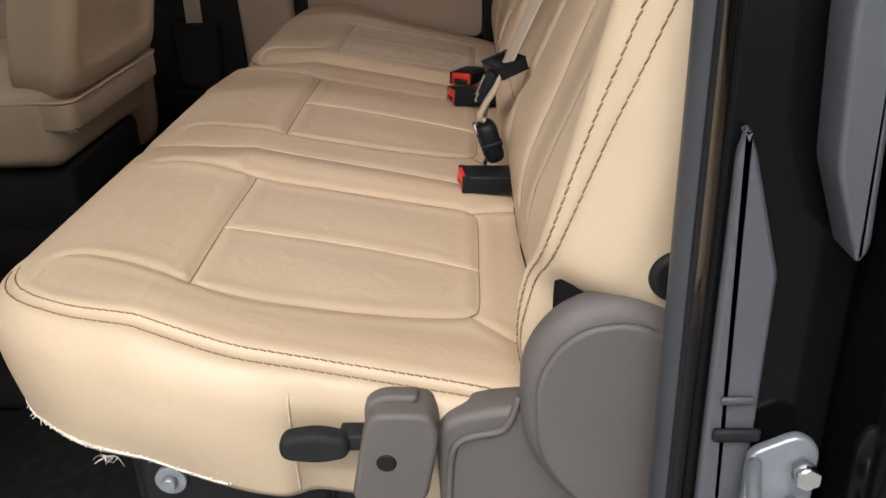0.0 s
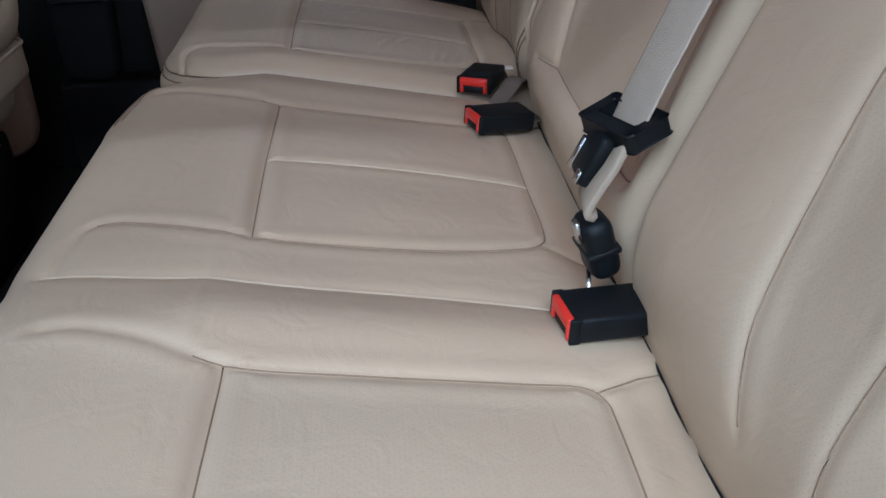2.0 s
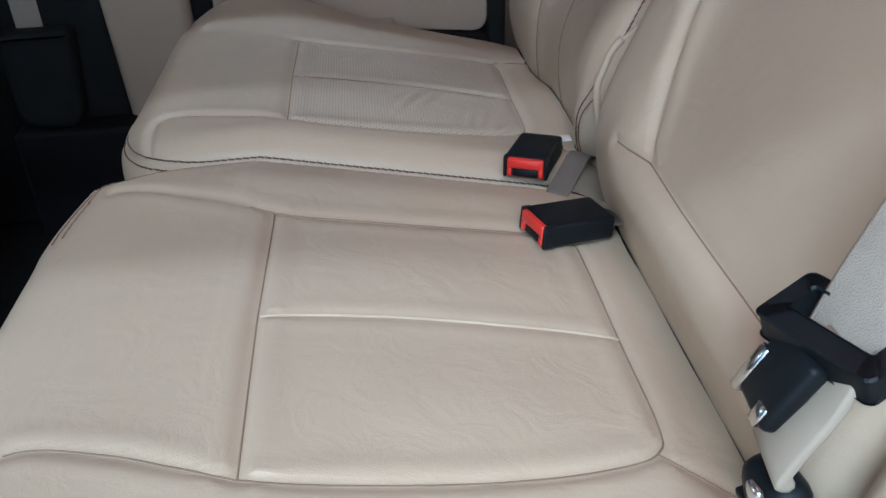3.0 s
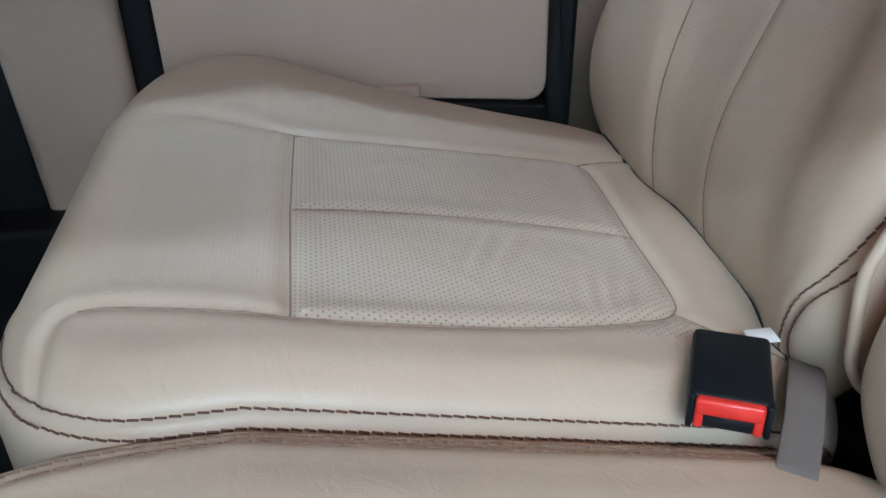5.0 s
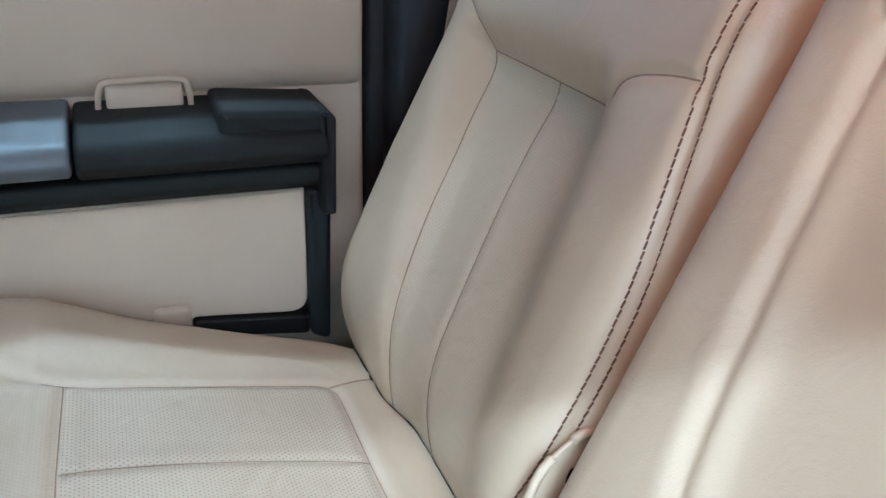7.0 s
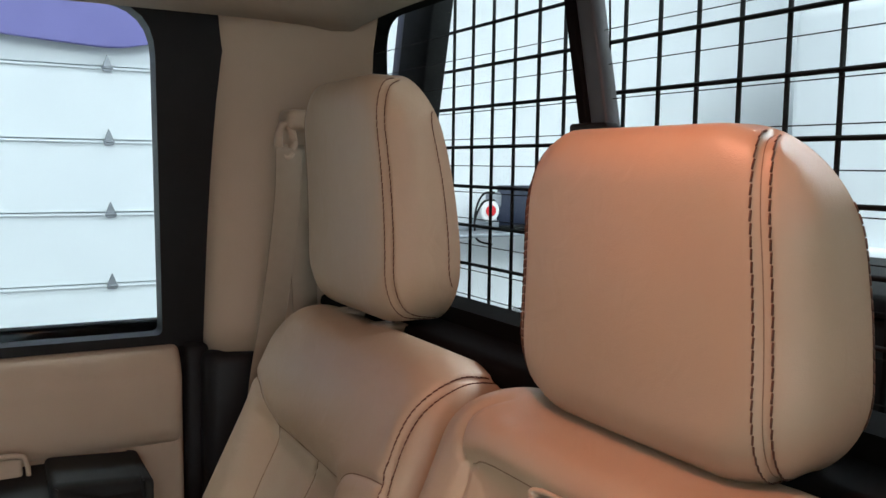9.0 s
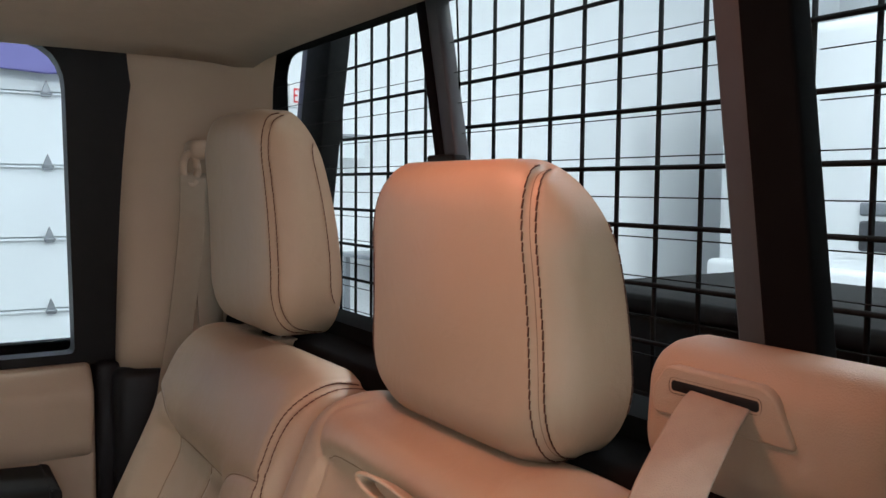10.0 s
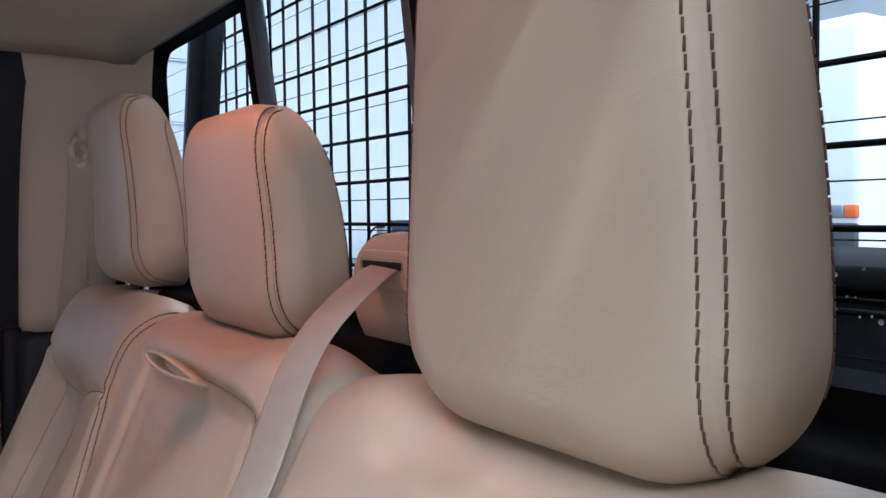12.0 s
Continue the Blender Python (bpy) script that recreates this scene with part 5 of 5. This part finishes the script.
# black cord in the gaps between the cushions and the backrests, drawn for their shade


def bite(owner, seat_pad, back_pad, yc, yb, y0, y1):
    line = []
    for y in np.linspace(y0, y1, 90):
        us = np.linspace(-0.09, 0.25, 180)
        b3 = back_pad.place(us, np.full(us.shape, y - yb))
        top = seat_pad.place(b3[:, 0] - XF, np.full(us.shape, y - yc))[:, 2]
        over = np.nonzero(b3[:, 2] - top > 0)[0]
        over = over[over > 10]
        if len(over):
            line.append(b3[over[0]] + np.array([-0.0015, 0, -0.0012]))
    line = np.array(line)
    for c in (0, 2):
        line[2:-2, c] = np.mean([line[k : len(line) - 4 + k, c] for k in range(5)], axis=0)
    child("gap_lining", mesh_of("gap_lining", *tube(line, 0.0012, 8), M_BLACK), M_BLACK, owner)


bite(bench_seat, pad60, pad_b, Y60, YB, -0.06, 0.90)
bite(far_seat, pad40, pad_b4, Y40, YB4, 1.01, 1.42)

# ---- head restraints ----


def head_restraint(owner, y0, y1, z0, z1, top_in, deep, ahead, thin, label, inner=0.28, o=0.016):
    L, W = z1 - z0, y1 - y0

    def bend(u, v, w):
        t = np.clip(u / L, -0.1, 1.1)
        v = W / 2 + (v - W / 2) * (1 - top_in * np.where(v < W / 2, inner, 1.0) * np.clip(t, 0, 1) ** 2.0 - 0.06 * np.clip(0.3 - t, 0, 1))
        return u, v, w * (1 - thin * np.clip(t, 0, 1) ** 2)

    def to_world(u, v, w):
        return np.stack([0.206 - ahead - 0.05 * (u / L - 0.5) ** 2 + 0.02 * (1 - u / L) - w, y0 + v, z0 + u], -1)

    def puff(u, v):
        return 0.010 * hump(u, L * 0.5, L * 0.4) * hump(v, W * 0.5, W * 0.38)

    lines = [np.array([(-0.055, o), (L * 0.5, o), (L + 0.035, o)]), np.array([(-0.055, W - o), (L * 0.5, W - o), (L + 0.035, W - o)])]
    pad = Pad(L, W, 0.080, 0.046, deep, to_world, puff, bend, lines, 0.0026, 0.0034)
    pad.build(owner, 0.0045, [("head_restraint", M_LEATHER, lambda u, v: (v > o) & (v < W - o), label)], cap=False)
    ob = owner.children[-1]
    pad.build(ob, 0.0045, [("unused", M_LEATHER, lambda u, v: (v > o) & (v < W - o), ""),
                           ("side_panel", M_LEATHER, lambda u, v: v <= o, ""), ("side_panel", M_LEATHER, None, "")], skip=1)
    pad.cords(ob, M_SEAM, 0.0006, sink=0.0)
    rear = [np.array([(0.03, v), (L * 0.5, v), (L - 0.02, v)]) for v in (-0.061, W + 0.061)]
    pad.stitches(ob, rear + [ln + (0, d) for ln in lines for d in (-0.0062, 0.0062)], 0.0074, 0.0011, 0.0008)
    ym = (y0 + y1) / 2
    for dy in (-0.065, 0.065):
        child("post", cyl((0.262, ym + dy, z0 - 0.06), (0.262, ym + dy, z0 + 0.05), 0.007, seg=14), M_CHROME, ob)
        child("guide_sleeve", box(0.240, 0.284, ym + dy - 0.022, ym + dy + 0.022, z0 - 0.020, z0 - 0.006, 0.005), M_TRIM, ob)


head_restraint(bench_seat, -0.008, 0.303, 0.978, 1.335, 0.50, 0.078, 0.027, 0.32, "tan leather head restraint with double dark stitching", 0.14)
head_restraint(bench_seat, 0.564, 0.902, 0.985, 1.247, 0.27, 0.080, 0.0, 0.27, "low wide tan leather middle head restraint", 0.05, 0.027)
head_restraint(far_seat, 1.150, 1.478, 1.006, 1.331, 0.18, 0.098, 0.0, 0.32, "tan leather head restraint beside the rear pillar", 0.14, 0.020)

# ---- middle shoulder belt: guide housing, strap, tongue ----
housing = thing("belt_guide_housing", "tan plastic housing that feeds the middle shoulder belt", "belt housing")
hp = rounded([(0.284, 1.026), (0.288, 1.085), (0.306, 1.104), (0.355, 1.108), (0.356, 1.07), (0.356, 0.98), (0.305, 0.98)], [0.015, 0.02, 0.02, 0.02, 0.02, 0.01, 0.02])
bm = outline([(x, z) for x, z in hp], "y", 0.335, 0.548, 0.022, 4)
body = child("body", bm, M_TRIM, housing)
child("face_plate", outline(rounded([(0.403, 1.052), (0.528, 1.052), (0.530, 1.070), (0.516, 1.090), (0.432, 1.090), (0.420, 1.084)], 0.006), "x", 0.2825, 0.297, 0.002), M_TRIM, body)
child("slot", box(0.2817, 0.286, 0.430, 0.512, 1.0700, 1.0820, 0.004), M_BLACK, body)
child("skirt", box(0.306, 0.354, 0.36, 0.535, 0.90, 1.03, 0.02), M_TRIM, housing)

belt = thing("shoulder_belt", "grey-beige webbing shoulder belt hanging over the backrest", "seat belt")
bl = smooth_line([(0.300, 0.466, 1.077), (0.278, 0.464, 1.072), (0.236, 0.450, 1.050), (0.197, 0.436, 1.022), (0.168, 0.426, 0.985), (0.128, 0.420, 0.90), (0.082, 0.432, 0.82), (0.040, 0.443, 0.745), (0.006, 0.440, 0.675), (-0.014, 0.436, 0.632), (-0.022, 0.434, 0.612)], 8)
child("webbing", mesh_of("webbing", *ribbon(bl, (-0.16, 0.98, 0.0), 0.051, 0.0022), M_WEB), M_WEB, belt)
along_y = Vector((-0.34, 0.94, -0.06)).normalized()
into = Vector((0.90, 0.30, 0.30))
into = (into - along_y * into.dot(along_y)).normalized()
up = into.cross(along_y)
centre = Vector((-0.020, 0.437, 0.624))
loop_bm = ring(rounded([(-0.036, -0.020), (0.036, -0.020), (0.036, 0.020), (-0.036, 0.020)], 0.006), rounded([(-0.027, -0.007), (0.027, -0.007), (0.027, 0.013), (-0.027, 0.013)], 0.003), "z", -0.008, 0.008)
for v in loop_bm.verts:
    v.co = centre + along_y * v.co.x + into * v.co.y + up * v.co.z
bmesh.ops.bevel(loop_bm, geom=loop_bm.edges[:], offset=0.0012, segments=1, affect="EDGES")
tongue = child("tongue", loop_bm, M_BUCKLE, belt, "black moulded belt tongue")
down, front_n = Vector((-0.40, 0.12, -0.90)).normalized(), Vector((-0.90, 0, 0.40)).normalized()
nose_m = Matrix((down.cross(front_n), front_n, down)).transposed().to_4x4()
nose_m.translation = centre - into * 0.016 + along_y * 0.006 - up * 0.002
child("nose", box(-0.019, 0.019, -0.007, 0.006, -0.002, 0.046, 0.004, 2, nose_m), M_BUCKLE, tongue)
child("blade", box(0.012, 0.0195, -0.004, 0.0075, 0.016, 0.048, 0.001, 1, nose_m), M_CHROME, tongue, "bright steel edge of the blade")
child("blade", box(-0.015, -0.006, 0.003, 0.0075, 0.034, 0.047, 0.001, 1, nose_m), M_CHROME, tongue, "bright steel catch")
child("lower_webbing", mesh_of("lower_webbing", *ribbon(smooth_line([(-0.022, 0.425, 0.622), (-0.032, 0.423, 0.600), (-0.047, 0.421, 0.576), (-0.053, 0.421, 0.561), (-0.046, 0.423, 0.556)], 5), (0.1, 1.0, 0.1), 0.040, 0.007), M_WEBTAN), M_WEBTAN, belt, "folded end of the webbing")
anchor = thing("belt_anchor_latch", "small black oval latch between cushion and backrest", "belt latch")
am = Matrix.Translation((-0.042, 0.421, 0.521)) @ pose(0, 0, 0, 0, -15, 8)
child("body", box(-0.013, 0.015, -0.020, 0.020, -0.030, 0.030, 0.0115, 4, am), M_BUCKLE, anchor)
child("band", box(-0.0140, 0.0158, -0.0206, 0.0206, -0.004, 0.002, 0.001, 1, am), M_BLACK, anchor)
child("clip", box(-0.017, -0.011, -0.012, 0.000, 0.012, 0.034, 0.002, 1, am), M_CHROME, anchor, "steel clip")
child("lower_link", mesh_of("lower_link", *ribbon([(-0.048, 0.416, 0.494), (-0.049, 0.410, 0.484), (-0.046, 0.404, 0.468)], (0.2, 1, 0), 0.016, 0.004), M_CHROME), M_CHROME, anchor, "steel link")


def buckle(front, aim, tilt, label):
    """A belt buckle whose red end is centred at front and looks along aim (x, y); tilt: degrees that its nose points up."""
    ob = thing("belt_buckle", label, "belt buckle", "belt buckles of the rear seat")
    yaw = math.degrees(math.atan2(aim[1], aim[0]))
    m = Matrix.Translation(front) @ pose(0, 0, 0, 0, -tilt, yaw)
    shell = joined(box(-0.078, -0.0035, -0.0245, 0.0245, -0.0115, 0.0125, 0.004, 3, m), box(-0.010, 0.0, -0.0245, -0.0205, -0.0115, 0.0125, 0.0015, 2, m), box(-0.010, 0.0, 0.0205, 0.0245, -0.0115, 0.0125, 0.0015, 2, m))
    child("shell", shell, M_BUCKLE, ob)
    btn = child("release_button", joined(box(-0.006, 0.0012, -0.0200, 0.0200, -0.0005, 0.0112, 0.0022, 2, m), box(-0.006, 0.0008, -0.0200, -0.0145, -0.0100, 0.002, 0.0015, 2, m), box(-0.006, 0.0008, 0.0145, 0.0200, -0.0100, 0.002, 0.0015, 2, m)), M_RED, ob, "red release button")
    child("slot", box(-0.006, -0.0015, -0.0145, 0.0145, -0.010, -0.0005, 0.0005, 1, m), M_BLACK, ob)
    tail = [m @ Vector(p) for p in ((-0.072, 0, 0), (-0.095, 0, -0.003), (-0.115, 0, -0.02), (-0.125, 0, -0.05))]
    child("strap", mesh_of("strap", *ribbon(smooth_line(tail, 4), m.to_3x3() @ Vector((0, 1, 0)), 0.036, 0.003), M_WEBDARK), M_WEBDARK, ob, "brown webbing tail")
    return ob


buckle((-0.083, 0.367, 0.485), (-1.0, -0.14), 4, "black belt buckle with red button, lying in the seat gap")
buckle((-0.105, 0.803, 0.485), (-0.95, -0.30), 6, "black belt buckle with red button, turned slightly")
buckle((-0.088, 0.932, 0.483), (-0.42, -0.905), 3, "black belt buckle with red button, pointing across the seat")

buckle_web = thing("anchor_webbing", "dark tan webbing strap behind the belt buckle with a white tag", "strap")
child("webbing", mesh_of("webbing", *ribbon(smooth_line([(-0.062, 0.895, 0.466), (-0.040, 0.930, 0.474), (-0.020, 0.965, 0.478), (-0.002, 0.995, 0.462)], 5), (0.85, -0.50, -0.15), 0.024, 0.003), M_WEBDARK), M_WEBDARK, buckle_web)
child("tag", box(-0.040, -0.020, 1.000, 1.016, 0.480, 0.4815, 0.0006, 1), M_FRAY, buckle_web, "small white cloth tag")

# far shoulder belt on the rear pillar
pbelt = thing("pillar_belt", "beige shoulder belt through a ring on the rear pillar", "seat belt")
ringp = [(0.205 + 0.012 * math.cos(t), 1.515 + 0.008 * math.sin(t) * 0.3, 1.250 + 0.026 * math.sin(t)) for t in np.linspace(0, 2 * math.pi, 25)]
child("ring", mesh_of("ring", *tube(ringp, 0.007, 8), M_TRIM), M_TRIM, pbelt, "beige plastic ring")
child("ring_mount", box(0.205, 0.245, 1.50, 1.56, 1.268, 1.300, 0.01), M_TRIM, pbelt)
child("webbing", mesh_of("webbing", *ribbon(smooth_line([(0.208, 1.508, 1.240), (0.205, 1.512, 1.15), (0.192, 1.530, 1.00), (0.175, 1.55, 0.86), (0.16, 1.56, 0.70)], 6), (1, 0.15, 0), 0.046, 0.002), M_WEBTAN), M_WEBTAN, pbelt)
child("webbing_return", mesh_of("webbing_return", *ribbon(smooth_line([(0.215, 1.520, 1.245), (0.235, 1.535, 1.12), (0.25, 1.55, 0.95), (0.255, 1.56, 0.75)], 6), (1, 0.15, 0), 0.046, 0.002), M_WEBTAN), M_WEBTAN, pbelt)

# ---- front seats, seen from behind ----


def front_seat(y0, y1, label, ahead=0.0):
    ob = thing("front_chair", label, "car seat", "front seats")
    L, W = 0.68, y1 - y0

    def to_world(u, v, w):
        return np.stack([-0.865 + ahead + 0.22 * u + w, y0 + v, 0.440 + u - 0.2 * w], -1)

    def lift(u, v):
        pocket = step(v, 0.06, 0.01) * (1 - step(v, W - 0.06, 0.01)) * step(u, 0.09, 0.01)
        return -0.022 * pocket + 0.012 * hump(v, W / 2, 0.12) * pocket

    pk = smooth_line([(0.50, 0.07), (0.2, 0.065), (0.10, 0.075), (0.085, 0.12), (0.085, W / 2), (0.085, W - 0.12), (0.10, W - 0.075), (0.2, W - 0.065), (0.50, W - 0.07)], 5)
    hem_l = np.array([(0.012, 0.02), (0.012, W / 2), (0.012, W - 0.02)])
    pad = Pad(L, W, 0.07, 0.05, 0.12, to_world, lift, None, [pk, hem_l])
    pad.build(ob, 0.008, [("back_pocket", M_LEATHER, lambda u, v: (u > 0.09) & (u < 0.5) & (v > 0.07) & (v < W - 0.07), "slack map pocket"), ("backrest", M_LEATHER, None, "")])
    plan = rounded([(-1.02 + ahead, y0 + 0.004), (-0.864 + ahead, y0 + 0.004), (-0.864 + ahead, y1 - 0.004), (-1.02 + ahead, y1 - 0.004)], [0.01, 0.040, 0.040, 0.01])
    flap = child("hem_flap", outline(plan, "z", 0.398, 0.456, 0.004), M_LEATHER, ob, "skirt of the backrest cover below its piping")
    child("piping", mesh_of("piping", *tube([(x, y, 0.456) for x, y in plan], 0.0042, 8), M_PIPING), M_PIPING, flap)
    threads = [tube([(-0.874 + ahead + random.gauss(0, 0.003), y0 + 0.012, 0.402), (-0.872 + ahead + random.gauss(0, 0.006), y0 + 0.008, 0.398), (-0.878 + ahead + random.gauss(0, 0.014), y0 + 0.006, 0.392 + random.gauss(0, 0.005))], 0.0006, 3) for _ in range(10)]
    tv, tf = [], []
    for v_, f_ in threads:
        tf += [tuple(len(tv) + i for i in f) for f in f_]
        tv += v_
    child("frayed_corner", mesh_of("frayed_corner", tv, tf, M_FRAY), M_FRAY, flap, "white frayed threads")["kind"] = "stuff"
    child("cushion", box(-1.36 + ahead, -0.90 + ahead, y0, y1, 0.31, 0.50, 0.05, 4), M_LEATHER, ob)
    child("pedestal", box(-1.30 + ahead, -0.92 + ahead, y0 + 0.06, y1 - 0.06, 0.08, 0.31, 0.02), M_BLACK, ob)
    child("headrest", box(-0.74 + ahead, -0.64 + ahead, (y0 + y1) / 2 - 0.14, (y0 + y1) / 2 + 0.14, 1.12, 1.36, 0.045, 4), M_LEATHER, ob)
    for dy in (-0.06, 0.06):
        child("post", cyl((-0.69 + ahead, (y0 + y1) / 2 + dy, 1.03), (-0.69 + ahead, (y0 + y1) / 2 + dy, 1.14), 0.007, seg=12), M_CHROME, ob)
    return ob


front_seat(0.905, 1.425, "tan leather front seat with a slack back pocket")
front_seat(-0.02, 0.50, "tan leather front seat, set well forward", -0.17)
fbelt = thing("front_belt", "beige front belt hanging against the charcoal pillar cover", "seat belt")
child("webbing", mesh_of("webbing", *ribbon(smooth_line([(-0.830, 1.658, 1.2), (-0.832, 1.655, 0.8), (-0.832, 1.652, 0.52), (-0.832, 1.652, 0.465)], 5), (1, 0, 0), 0.046, 0.002), M_WEB), M_WEB, fbelt)
child("guide", outline(rounded([(-0.885, 0.31), (-0.775, 0.29), (-0.757, 0.478), (-0.885, 0.478)], [0.03, 0.05, 0.01, 0.01]), "y", 1.615, 1.667, 0.012, 3), M_CHARCOAL, fbelt)
